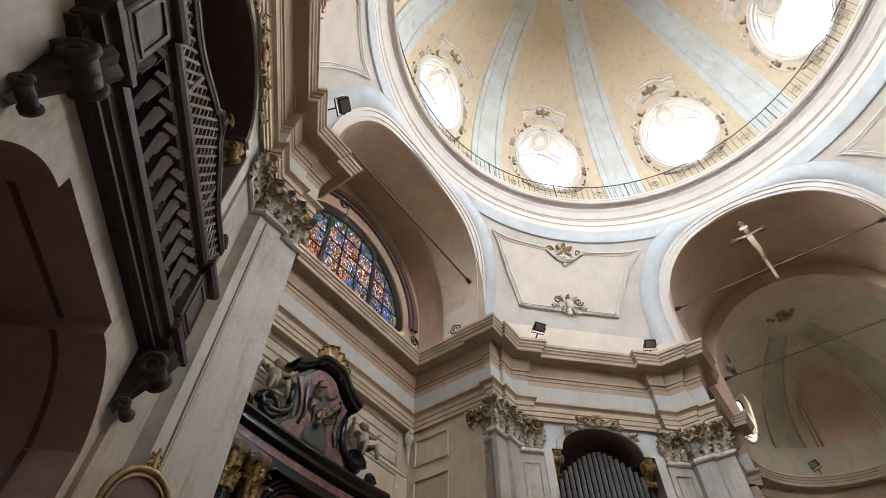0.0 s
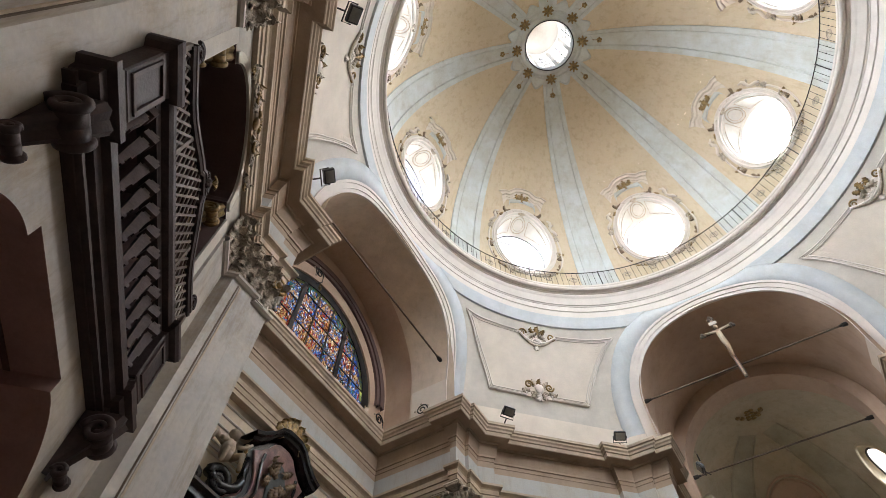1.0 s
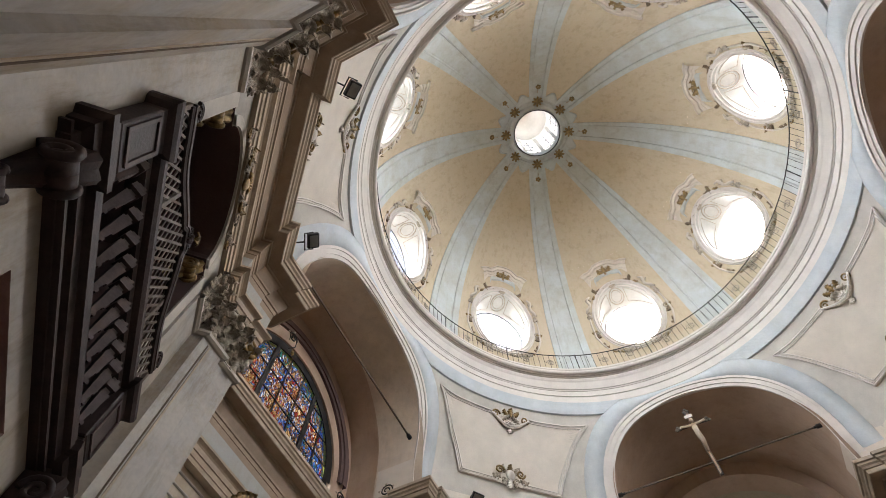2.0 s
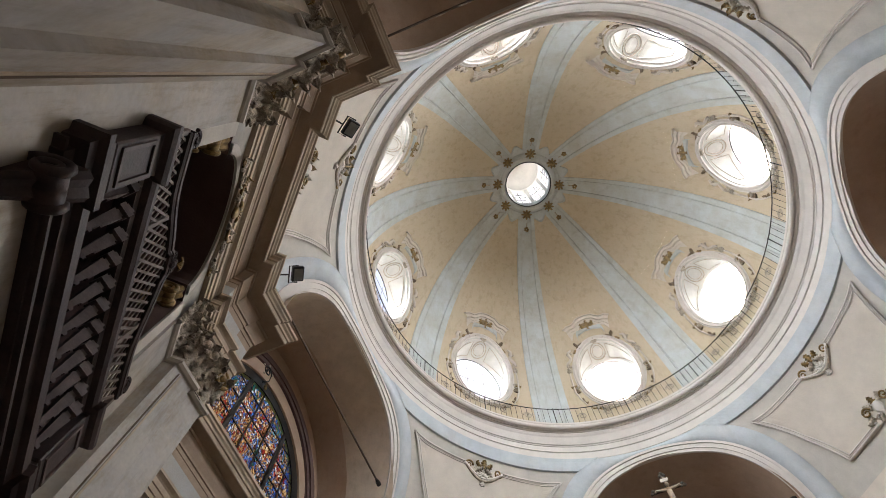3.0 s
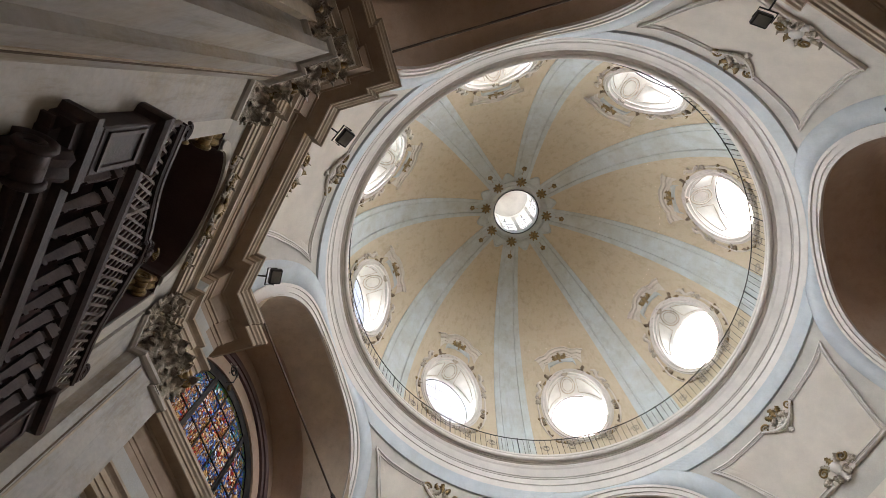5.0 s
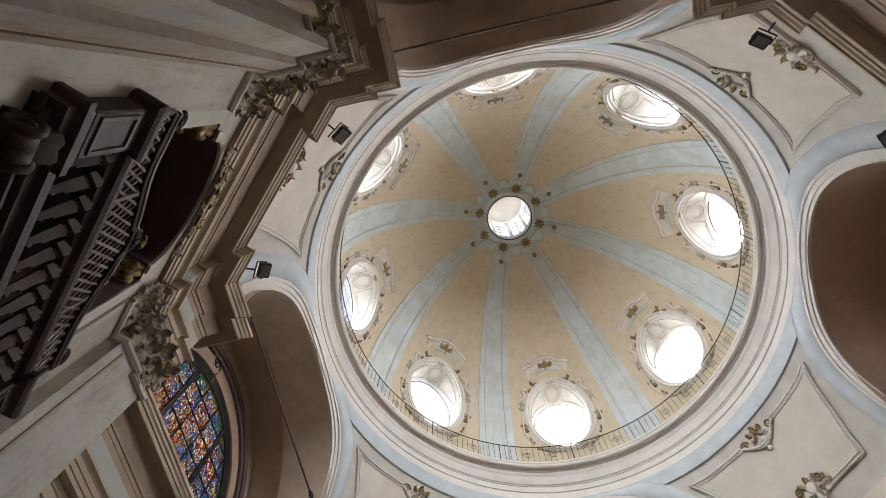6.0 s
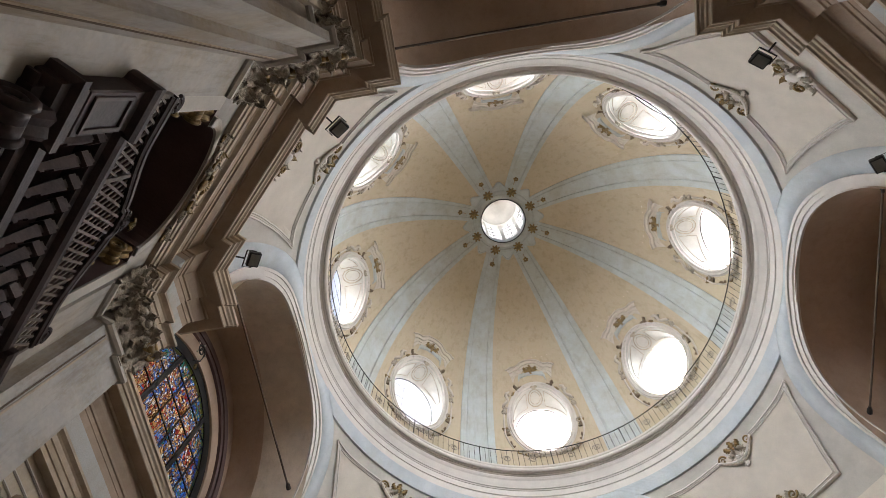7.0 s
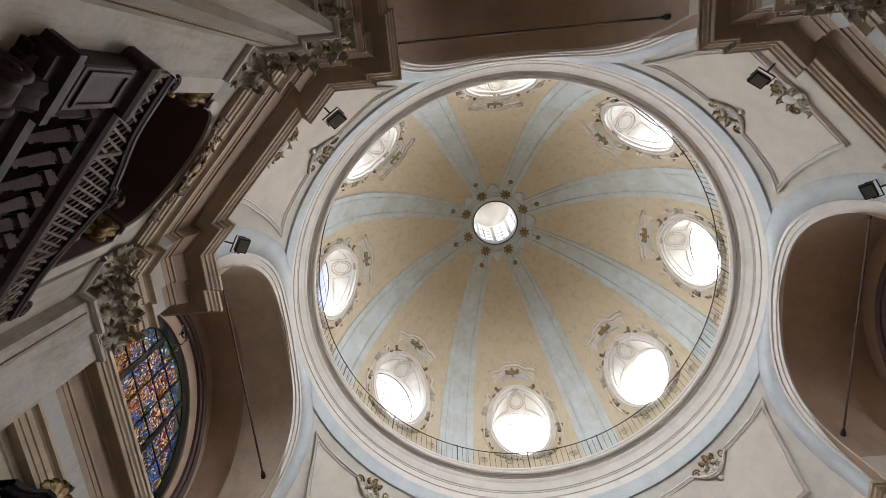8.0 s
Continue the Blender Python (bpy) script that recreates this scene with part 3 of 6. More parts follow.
# ---- corner walls and their openings ----
def opening_wall(holes, x0, x1, z1, y, depth, n=96):
    """Wall in x, z at depth y with stacked holes (x range, bottom, top as functions of x), and their reveals."""
    xs = sorted(set([x0 + (x1 - x0) * i / n for i in range(n + 1)] + [e for h in holes for e in (h[0], h[1])] + [e for h in holes for e in h[4]]))
    meshes, reveal = [], [[] for _ in holes]
    for a, b in zip(xs[:-1], xs[1:]):
        m = (a + b) / 2
        lo_a = lo_b = 0.0
        for kh, (hx0, hx1, zb, zt, _) in enumerate(holes):
            if hx0 < m < hx1:
                e = 1e-5
                za, zc = zb, zb
                meshes.append(([(a, y, lo_a), (b, y, lo_b), (b, y, zc), (a, y, za)], [(0, 1, 2, 3)]))
                lo_a, lo_b = zt(a + e), zt(b - e)
                reveal[kh].append(([(a, y, lo_a), (b, y, lo_b), (b, y + depth, lo_b), (a, y + depth, lo_a)], [(0, 1, 2, 3)]))
                if zb > 0.01:
                    reveal[kh].append(([(a, y, zb), (b, y, zb), (b, y + depth, zb), (a, y + depth, zb)], [(3, 2, 1, 0)]))
        meshes.append(([(a, y, lo_a), (b, y, lo_b), (b, y, z1), (a, y, z1)], [(0, 1, 2, 3)]))
    for kh, (hx0, hx1, zb, zt, brk) in enumerate(holes):
        for x, zz in ((hx0, zt(hx0 + 1e-4)), (hx1, zt(hx1 - 1e-4))):
            reveal[kh].append(([(x, y, zb), (x, y, zz), (x, y + depth, zz), (x, y + depth, zb)], [(0, 1, 2, 3)]))
        for x in brk:
            za, zc = zt(x - 1e-4), zt(x + 1e-4)
            reveal[kh].append(([(x, y, za), (x, y, zc), (x, y + depth, zc), (x, y + depth, za)], [(0, 1, 2, 3)]))
    return weld(merge(*meshes)), [weld(merge(*r)) for r in reveal]


def niche_top(x):
    u = abs(x) / 0.86
    return 7.80 if u >= 1 else 7.82 + 0.54 * math.sqrt(1 - u * u)


def door_top(x):
    u = abs(x)
    return 4.42 if u < 0.62 else 4.30 - 0.9 * (1 - math.sqrt(max(0.0, 1 - ((u - 0.62) / 0.62) ** 2)))


NICHE = (-1.10, 1.10, 4.1, niche_top, (-0.86, 0.86))
DOOR = (-1.2, 1.2, 0.0, door_top, (-0.62, 0.62))
YW = 0.49
MO, MB = chamfer_frame(-1, 1), chamfer_frame(-1, -1)
for nm, m, holes, mat, label in (("organ", MO, [NICHE], BLUE, "pale grey plastered corner wall with an arched organ niche"),
                                 ("balcony", MB, [DOOR, (NICHE[0], NICHE[1], 4.85, niche_top, NICHE[4])], MARBLE, "pale plastered corner wall with a singers' balcony over a doorway")):
    face, reveal = opening_wall(holes, -1.95, 1.95, 8.46, YW, 0.75)
    structure("wall_%s_corner" % nm, moved(face, m), mat, label)
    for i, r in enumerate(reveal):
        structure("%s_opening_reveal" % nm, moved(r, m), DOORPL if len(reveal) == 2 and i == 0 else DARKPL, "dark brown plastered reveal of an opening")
for sx, sy, nm in ((1, 1, "north_east"), (1, -1, "south_east")):
    structure("wall_corner_" + nm, moved(box(-1.95, 1.95, YW, YW + 0.3, 0, 8.46), chamfer_frame(sx, sy)), MARBLE, "plain pale plastered corner wall")


# the organ and balcony boxes carry the shade of their depth in DARKPL
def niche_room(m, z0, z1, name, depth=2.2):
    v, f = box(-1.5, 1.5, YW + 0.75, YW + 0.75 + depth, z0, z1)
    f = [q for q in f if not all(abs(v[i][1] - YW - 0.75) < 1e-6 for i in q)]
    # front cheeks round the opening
    structure(name, moved((v, f), m), DOORPL if name == "doorway_recess" else DARKPL, "brown recess behind an opening, darkened for shade in the niches")


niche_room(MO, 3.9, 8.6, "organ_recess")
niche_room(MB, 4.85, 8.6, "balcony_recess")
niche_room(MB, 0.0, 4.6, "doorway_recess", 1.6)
stripe = []
for x0, x1 in ((-1.2, -0.62), (-0.62, 0.62), (0.62, 1.2)):
    us = [x0 + (x1 - x0) * (i + 0.02) / 24.04 for i in range(25)]
    stripe.append(grid_mesh([[(u, YW + d, door_top(u) - l) for u in us] for d, l in ((0.33, 0.0), (0.33, 0.006), (0.375, 0.006), (0.375, 0.0))]))
for s in (-1, 1):
    stripe.append(box(min(s * 1.2, s * 1.194), max(s * 1.2, s * 1.194), YW + 0.33, YW + 0.375, 0.0, 3.70))
structure("doorway_painted_stripe", moved(merge(*stripe), MB), DARKPL, "dark painted stripe round the reveal of a doorway")


def band_arch(m, name):
    """Flat plaster band round an arched niche head."""
    pts_in, pts_out = [], []
    for i in range(33):
        th = math.pi * i / 32
        pts_in.append((0.87 * math.cos(th), 7.82 + 0.55 * math.sin(th)))
        pts_out.append((1.0 * math.cos(th), 7.82 + 0.64 * math.sin(th)))
    rows = [[(x, YW, z) for x, z in pts_in], [(x, YW - 0.03, z) for x, z in pts_in], [(x, YW - 0.03, z) for x, z in pts_out], [(x, YW, z) for x, z in pts_out]]
    jambs = [box(s * 1.10 if s > 0 else -1.28, 1.28 if s > 0 else -1.10, YW - 0.02, YW + 0.01, 4.1 if m is MO else 4.9, 7.80) for s in (-1, 1)]
    structure(name, moved(merge(grid_mesh(rows), *jambs), m), GREYW, "raised plaster band round an arched niche")


band_arch(MO, "organ_niche_band")
band_arch(MB, "balcony_niche_band")


def scroll_console(name, m, mat, label, category, h=0.55, w=0.24, d=0.42):
    """An S-shaped scroll bracket: big volute above, small below, under a flat top; -y is outwards."""
    root = empty(name, m, label, category, "scroll brackets")
    VR = 0.36 * d + 0.01
    side = []
    N = 26
    for i in range(N + 1):
        t = i / N
        z = -h * t
        y = -d * (0.5 + 0.5 * math.cos(math.pi * t)) ** 0.8 * (1 - 0.15 * math.sin(t * math.pi)) - 0.03
        side.append((y, z))
    rows = []
    for y, z in side:
        hw = w / 2 * (0.92 - 0.30 * min(1.0, -z / h))
        rows.append([(-hw, 0.02, z), (-hw, y + 0.03, z), (-hw * 0.6, y, z), (0, y + 0.02, z), (hw * 0.6, y, z), (hw, y + 0.03, z), (hw, 0.02, z)])
    part("body", grid_mesh(rows), mat, root, smooth=False)
    for s in (-1, 1):
        x = s * w / 2
        part("volute", merge(tube([(x, -d * 0.62 + a, -0.17 + b) for a, b in spiral(1.8, VR, 0.03)], [0.036 - 0.016 * i / 30 for i in range(31)], 8),
                             tube([(x - s * w * 0.5, -d * 0.62, -0.17), (x, -d * 0.62, -0.17)], VR * 0.86, 14)), mat, root, smooth=True)
        part("volute", merge(tube([(x * 0.7, -0.10 + a * 0.45, -h + 0.03 + b * 0.45) for a, b in spiral(1.5, VR, 0.04)], 0.022, 8),
                             tube([(0, -0.10, -h + 0.03), (x * 0.7, -0.10, -h + 0.03)], VR * 0.40, 12)), mat, root, smooth=True)
    return root


for m in (MO, MB):
    for s in (-1, 1):
        scroll_console("scroll_bracket", m @ pose(s * 0.98, YW + 0.30, 7.80), GOLD, "gilded carved scroll bracket under a niche arch", "bracket", 0.5, 0.2, 0.26)


def scroll_ornament(name, m, pieces, label, category="ornament", group=""):
    """Relief made of scrolls (x, z, size, flip), lumps and leaves on a wall; pieces carry their material."""
    root = empty(name, m, label, category, group)
    for kind, x, z, s, fl, mat in pieces:
        if kind == "scroll":
            pts = spiral(1.4, s, s * 0.22, 20, fl)
            part("scroll", tube([(x + a, -0.02, z + b) for a, b in pts], [s * 0.24 * (1 - 0.45 * i / 20) for i in range(21)], 6), mat, root, smooth=True)
        elif kind == "leaf":
            part("leaf", moved(leaf_mesh(s * 0.55, s, s * 0.35), Matrix.Translation((x, 0.0, z)) @ pose(0, 0, 0, 0, fl, 0)), mat, root, smooth=True)
        elif kind == "shell":
            sh = []
            for k in range(7):
                a = math.pi * (0.08 + 0.84 * k / 6)
                sh.append(tube([(x, -0.01, z), (x + s * 0.6 * math.cos(a), -0.05, z + s * 0.6 * math.sin(a)), (x + s * math.cos(a), -0.03, z + s * math.sin(a))], [s * 0.06, s * 0.15, s * 0.1], 6))
            part("shell", merge(*sh), mat, root, smooth=True)
        elif kind == "boss":
            part("boss", blob(x, -0.02, z, s, s * 0.45, s * fl, 12, 8), mat, root, smooth=True)
        elif kind == "sweep":
            part("ribbon", tube([(x + s * q, -0.025, z + fl * math.sin(math.pi * (q + 1) / 2)) for q in [i / 8 - 1 for i in range(17)]], 0.03, 6), mat, root, smooth=True)
    return root


CREST = [("shell", 0, 0.06, 0.16, 0, GOLD), ("boss", 0, 0.02, 0.09, 1.2, GOLD), ("scroll", -0.30, 0.05, 0.10, 1, GOLD), ("scroll", 0.30, 0.05, 0.10, -1, GOLD),
         ("scroll", -0.47, -0.08, 0.09, -1, STUCCO), ("scroll", 0.47, -0.08, 0.09, 1, STUCCO), ("leaf", -0.18, -0.05, 0.2, -40, STUCCO), ("leaf", 0.18, -0.05, 0.2, 40, STUCCO),
         ("leaf", -0.62, -0.22, 0.2, -70, STUCCO), ("leaf", 0.62, -0.22, 0.2, 70, STUCCO), ("scroll", -0.76, -0.28, 0.06, 1, GOLD), ("scroll", 0.76, -0.28, 0.06, -1, GOLD),
         ("leaf", -0.40, 0.0, 0.16, -20, GOLD), ("leaf", 0.40, 0.0, 0.16, 20, GOLD)]
for m in (MO, MB):
    scroll_ornament("niche_crest", m @ pose(0, 0.40, 8.42), CREST, "cream and gilded stucco crest over an arched niche", "ornament", "niche crests")

# ---- organ ----
organ = empty("pipe_organ", MO @ pose(0, 0.82, 4.0), "rank of dull tin organ pipes standing in a dark arched niche", "organ")
part("wind_chest", box(-1.05, 1.05, -0.12, 0.5, -0.1, 0.35), WOOD, organ)
for i in range(18):
    x = -1.0 + 2.0 * i / 17
    top = 4.02 - 0.62 * (abs(x - 0.06) / 0.95) ** 1.6 + 0.0
    r = 0.043
    prof = [(0.012, 0.35), (r, 0.62), (r, top), (r * 0.82, top), (r * 0.82, top - 0.25)]
    part("pipe", revolve(prof, 14, centre=(x, 0)), PIPE, organ, smooth=True)

# ---- singers' balcony ----
MBAL = MB @ pose(0, 0.09, 0.13)
balcony = empty("balcony", MBAL, "dark wooden singers' balcony with square balusters and panelled ends", "balcony")
U = [(1.49, 0.60), (1.49, 0.15), (1.09, 0.15), (1.09, 0.21), (-1.09, 0.21), (-1.09, 0.15), (-1.49, 0.15), (-1.49, 0.60)]


def band(z_prof, path=U):
    return sweep(z_prof, path)


USLAB = [(1.54, 0.60), (1.54, 0.15), (1.08, 0.15), (1.08, 0.21), (-1.08, 0.21), (-1.08, 0.15), (-1.54, 0.15), (-1.54, 0.60)]
part("floor_slab", merge(band([(0.30, 4.52), (0.12, 4.52), (0.10, 4.58), (0.04, 4.60), (0.03, 4.66), (-0.02, 4.68), (-0.02, 4.74), (0.03, 4.75), (0.4, 4.75)], USLAB), box(-1.5, 1.5, 0.28, 0.62, 4.532, 4.56), box(-1.5, 1.5, 0.28, 0.62, 4.70, 4.745)), WOOD, balcony)
part("bottom_rail", band([(0.16, 4.75), (0.01, 4.76), (0.01, 4.82), (0.04, 4.85), (0.05, 4.89), (0.16, 4.89)]), WOOD, balcony)
part("top_rail", band([(0.18, 5.42), (0.04, 5.43), (0.03, 5.48), (-0.02, 5.50), (-0.04, 5.54), (-0.04, 5.59), (0.0, 5.61), (0.20, 5.61)]), WOOD, balcony)
for s in (-1, 1):
    pd = part("corner_pedestal", bevelled(box(min(s * 1.11, s * 1.46), max(s * 1.11, s * 1.46), 0.185, 0.36, 4.88, 5.44), 0.012), WOOD, balcony)
    part("panel_moulding", merge(*[box(s * 1.285 + a, s * 1.285 + b, 0.168, 0.187, c, d) for a, b, c, d in ((-0.14, 0.14, 5.35, 5.38), (-0.14, 0.14, 4.94, 4.97), (-0.14, -0.11, 4.97, 5.35), (0.11, 0.14, 4.97, 5.35))]), BALUST, pd)
    part("end_panel", merge(box(min(s * 1.43, s * 1.46), max(s * 1.43, s * 1.46), 0.36, 0.60, 4.88, 5.44), *[box(min(s * 1.46, s * 1.477), max(s * 1.46, s * 1.477), a, b, c, d) for a, b, c, d in ((0.38, 0.58, 5.35, 5.38), (0.38, 0.58, 4.94, 4.97), (0.38, 0.41, 4.97, 5.35), (0.55, 0.58, 4.97, 5.35))]), WOOD, balcony)


def baluster_mesh():
    rows = []
    for z, hx, hy in ((4.88, 0.058, 0.055), (4.92, 0.058, 0.055), (4.925, 0.034, 0.034), (4.95, 0.036, 0.036), (5.24, 0.078, 0.07), (5.26, 0.045, 0.045), (5.295, 0.045, 0.045), (5.30, 0.092, 0.085), (5.375, 0.092, 0.085), (5.38, 0.055, 0.055), (5.44, 0.055, 0.055)):
        rows.append([(-hx, -hy, z), (hx, -hy, z), (hx, hy, z), (-hx, hy, z)])
    return merge(grid_mesh(rows, close_u=True), box(-0.028, 0.028, -0.066, -0.04, 5.03, 5.20))


BAL = data_of("baluster", baluster_mesh(), BALUST)
for i in range(11):
    shared("baluster", BAL, balcony, Matrix.Translation((-1.02 + 2.04 * i / 10, 0.28, 0)) @ pose(0, 0, 0, 0, 0, 42) @ Matrix.Diagonal((0.64, 0.64, 1, 1)))
for s in (-1, 1):
    scroll_console("balcony_console", MB @ pose(s * 1.27, YW, 4.66), WOOD, "large dark carved scroll console carrying the balcony", "console", 0.56, 0.22, 0.28)


def lattice_top(x):
    u = abs(x)
    c = 0.5 + 0.5 * math.cos(math.pi * min(1.0, u / 0.95))
    return 6.02 + 0.26 * c + (0.06 if u < 0.12 else 0)


screen = empty("lattice_screen", MBAL @ pose(0, 0, 0.02), "grey-brown wooden lattice screen with curved top on the balcony", "screen")
xs = [-1.38 + 2.76 * i / 48 for i in range(49)]
YL = 0.26
part("top_rail", merge(tube([(x, YL - 0.02, lattice_top(x) + 0.02) for x in xs], 0.028, 6), grid_mesh([[(x, YL - 0.045, lattice_top(x) + 0.06) for x in xs], [(x, YL - 0.045, lattice_top(x) + 0.10) for x in xs], [(x, YL + 0.03, lattice_top(x) + 0.11) for x in xs], [(x, YL + 0.03, lattice_top(x) + 0.03) for x in xs], [(x, YL - 0.045, lattice_top(x) + 0.06) for x in xs]])), WOOD, screen)
part("bottom_rail", bevelled(box(-1.40, 1.40, YL - 0.03, YL + 0.03, 5.61, 5.67), 0.008), LATTICE, screen)
for x in (-1.38, -0.57, 0.57, 1.38):
    part("stile", box(x - 0.022, x + 0.022, YL - 0.02, YL + 0.02, 5.67, lattice_top(x) + 0.03), LATTICE, screen)
for k, sgn in ((0, 1), (1, -1)):
    c = -1.38 - 0.8
    while c < 1.38 + 0.8:
        seg = []
        for q in range(41):
            z = 5.665 + 0.78 * q / 40
            x = c + sgn * (z - 5.67) * 0.55
            if abs(x) < 1.37 and z < lattice_top(x) + 0.03:
                seg.append((x, z))
        if len(seg) > 2:
            (xa, za), (xb, zb) = seg[0], seg[-1]
            w = 0.014
            y = YL + 0.008 * (1 if k else -1)
            v = [(xa - w, y - 0.006, za), (xa + w, y - 0.006, za), (xb + w, y - 0.006, zb), (xb - w, y - 0.006, zb)]
            v += [(a, y + 0.006, d) for a, b, d in v]
            part("slat", (v, [(0, 1, 2, 3), (7, 6, 5, 4), (0, 4, 5, 1), (1, 5, 6, 2), (2, 6, 7, 3), (3, 7, 4, 0)]), LATTICE, screen)
        c += 0.098
for s in (-1, 1):
    part("end_scroll", tube([(s * 1.30 + s * a, YL - 0.03, 6.16 + b) for a, b in spiral(1.5, 0.09, 0.02, 20)], 0.02, 6), WOOD, screen)
part("crest", merge(blob(0, YL - 0.05, 6.42, 0.05, 0.04, 0.07), *[tube([(s * 0.05 + s * a, YL - 0.04, 6.42 + b) for a, b in spiral(1.3, 0.06, 0.02, 16)], 0.016, 6) for s in (-1, 1)]), WOOD, screen)
scroll_ornament("gilt_boss", MBAL @ pose(0.0, 0.19, 6.45), [("shell", 0, 0, 0.08, 0, GOLD)], "small gilded flower on the lattice rail", "ornament")


# ---- tie rods, floodlights, crucifix ----
def tie_rod(a, b, knob=True):
    root = empty("tie_rod", Matrix.Identity(4), "thin dark iron tie rod spanning an arch", "tie rod", "tie rods")
    part("rod", tube([a, b], 0.022, 8), RODM, root)
    d = (Vector(b) - Vector(a)).normalized()
    for p, s in ((Vector(a), 1), (Vector(b), -1)):
        part("anchor", merge(tube([p, p + d * s * 0.14], [0.055, 0.05], 8), tube([p + d * s * 0.14, p + d * s * 0.2], [0.03, 0.03], 8)), IRON, root)


for x in (-6.35, 6.35):
    tie_rod((x, -2.52, 11.9), (x, 2.52, 11.9))
tie_rod((-2.52, 6.35, 11.85), (2.52, 6.35, 11.85))
tie_rod((-2.52, -6.3, 11.95), (2.52, -6.3, 11.95))
tie_rod((-2.32, 9.3, 11.42), (2.32, 9.3, 11.42))


def floodlight(m, group="floodlights"):
    """Square LED floodlight on a yoke; +z up, -y the way it faces."""
    root = empty("floodlight", m, "small black square floodlight clamped on the cornice", "floodlight", group)
    part("housing", bevelled(box(-0.13, 0.13, -0.03, 0.05, -0.10, 0.10), 0.012), BLACKP, root)
    part("lens", box(-0.105, 0.105, -0.036, -0.0305, -0.075, 0.075), LAMPGL, root, "grey glass lens")
    part("yoke", merge(tube([(-0.15, 0, 0), (-0.15, 0.0, -0.15), (0.15, 0.0, -0.15), (0.15, 0, 0)], 0.012, 6), tube([(0, 0, -0.15), (0, 0.02, -0.30)], 0.014, 6)), IRON, root)
    part("cooling_fins", merge(*[box(-0.11 + 0.04 * i, -0.10 + 0.04 * i, 0.05, 0.075, -0.08, 0.08) for i in range(6)]), BLACKP, root)


for sx in (-1, 1):
    for sy in (-1, 1):
        if (sx, sy) == (1, 1):
            continue
        for px, py in (((5.16, 3.54), (3.28, 5.59)) if (sx, sy) == (-1, 1) else ((5.22, 3.2), (3.32, 5.12))):
            p = Vector((sx * px, sy * py, 10.52))
            yaw = math.degrees(math.atan2(-p.y, -p.x)) + 90
            floodlight(pose(*p, 0, 0, yaw) @ pose(0, 0, 0, 56, 0, 0) @ Matrix.Scale(1.04, 4))
floodlight(pose(-2.0, 7.6, 10.48, 0, 0, -80) @ pose(0, 0, 0, 30, 0, 0))
floodlight(pose(-2.35, 10.35, 10.45, 0, 0, -60) @ pose(0, 0, 0, 30, 0, 0))
floodlight(pose(-1.35, 13.35, 10.45, 0, 0, -30) @ pose(0, 0, 0, 30, 0, 0))

# crucifix hung over the presbytery rod
crux = empty("crucifix", pose(-0.05, 6.28, 11.78, 9, 0, 0), "pale carved wooden crucifix with trefoil ends above the tie rod", "crucifix")
part("upright", bevelled(box(-0.045, 0.045, -0.025, 0.025, -0.35, 1.55), 0.008), PALEWOOD, crux)
part("crossbar", bevelled(box(-0.36, 0.36, -0.022, 0.022, 1.12, 1.21), 0.008), PALEWOOD, crux)
part("edging", merge(box(-0.02, 0.02, -0.032, -0.026, -0.3, 1.5), box(-0.33, 0.33, -0.03, -0.023, 1.145, 1.185)), VAULT, crux)
for x, z in ((-0.38, 1.165), (0.38, 1.165), (0, 1.6)):
    part("end_boss", merge(*[blob(x + a, 0, z + b, 0.05, 0.03, 0.05, 8, 5) for a, b in ((0, 0.04), (0.04, -0.02), (-0.04, -0.02))]), PALEWOOD, crux, smooth=True)
part("tablet", box(-0.1, 0.1, -0.05, -0.03, 1.36, 1.45), WHITE, crux)
# carved figure, kept as one plain shape
part("figure", merge(tube([(0, -0.07, 0.28), (0.02, -0.10, 0.62), (0, -0.08, 0.78), (0, -0.08, 1.05)], [0.04, 0.06, 0.075, 0.07], 8), blob(0.01, -0.10, 1.22, 0.055, 0.06, 0.07), tube([(0, -0.08, 1.06), (-0.31, -0.05, 1.17)], [0.035, 0.022], 6), tube([(0, -0.08, 1.06), (0.31, -0.05, 1.17)], [0.035, 0.022], 6)), CORN, crux, "pale carved figure", True)


# ---- pendentive mouldings and cartouches ----
def pend_line(sx, sy, z0, z1, lift, rad):
    """Moulded frame: two arch-side curves, a top curve and a bottom bar broken in the middle."""
    tubes = []
    for off, rr in ((0.0, rad), (0.075, rad * 0.75), (0.037, rad * 0.45)):
        n = 22
        za, zb = z0 + off, z1 - off
        zz = [za + (zb - za) * i / n for i in range(n + 1)]
        left = [pend_uv(sx, sy, 0, z, panel_rho(z) + off, lift) for z in zz]
        right = [pend_uv(sx, sy, 1, z, panel_rho(z) + off, lift) for z in zz]
        top = [pend_uv(sx, sy, u / 24, zb, panel_rho(zb) + off, lift) for u in range(25)]
        bot = [pend_uv(sx, sy, u / 24, za, panel_rho(za) + off, lift) for u in range(25)]
        tubes += [tube(left, rr, 5), tube(right, rr, 5), tube(top[:10], rr, 5), tube(top[15:], rr, 5), tube(bot[:10], rr, 5), tube(bot[15:], rr, 5)]
    return merge(*tubes)


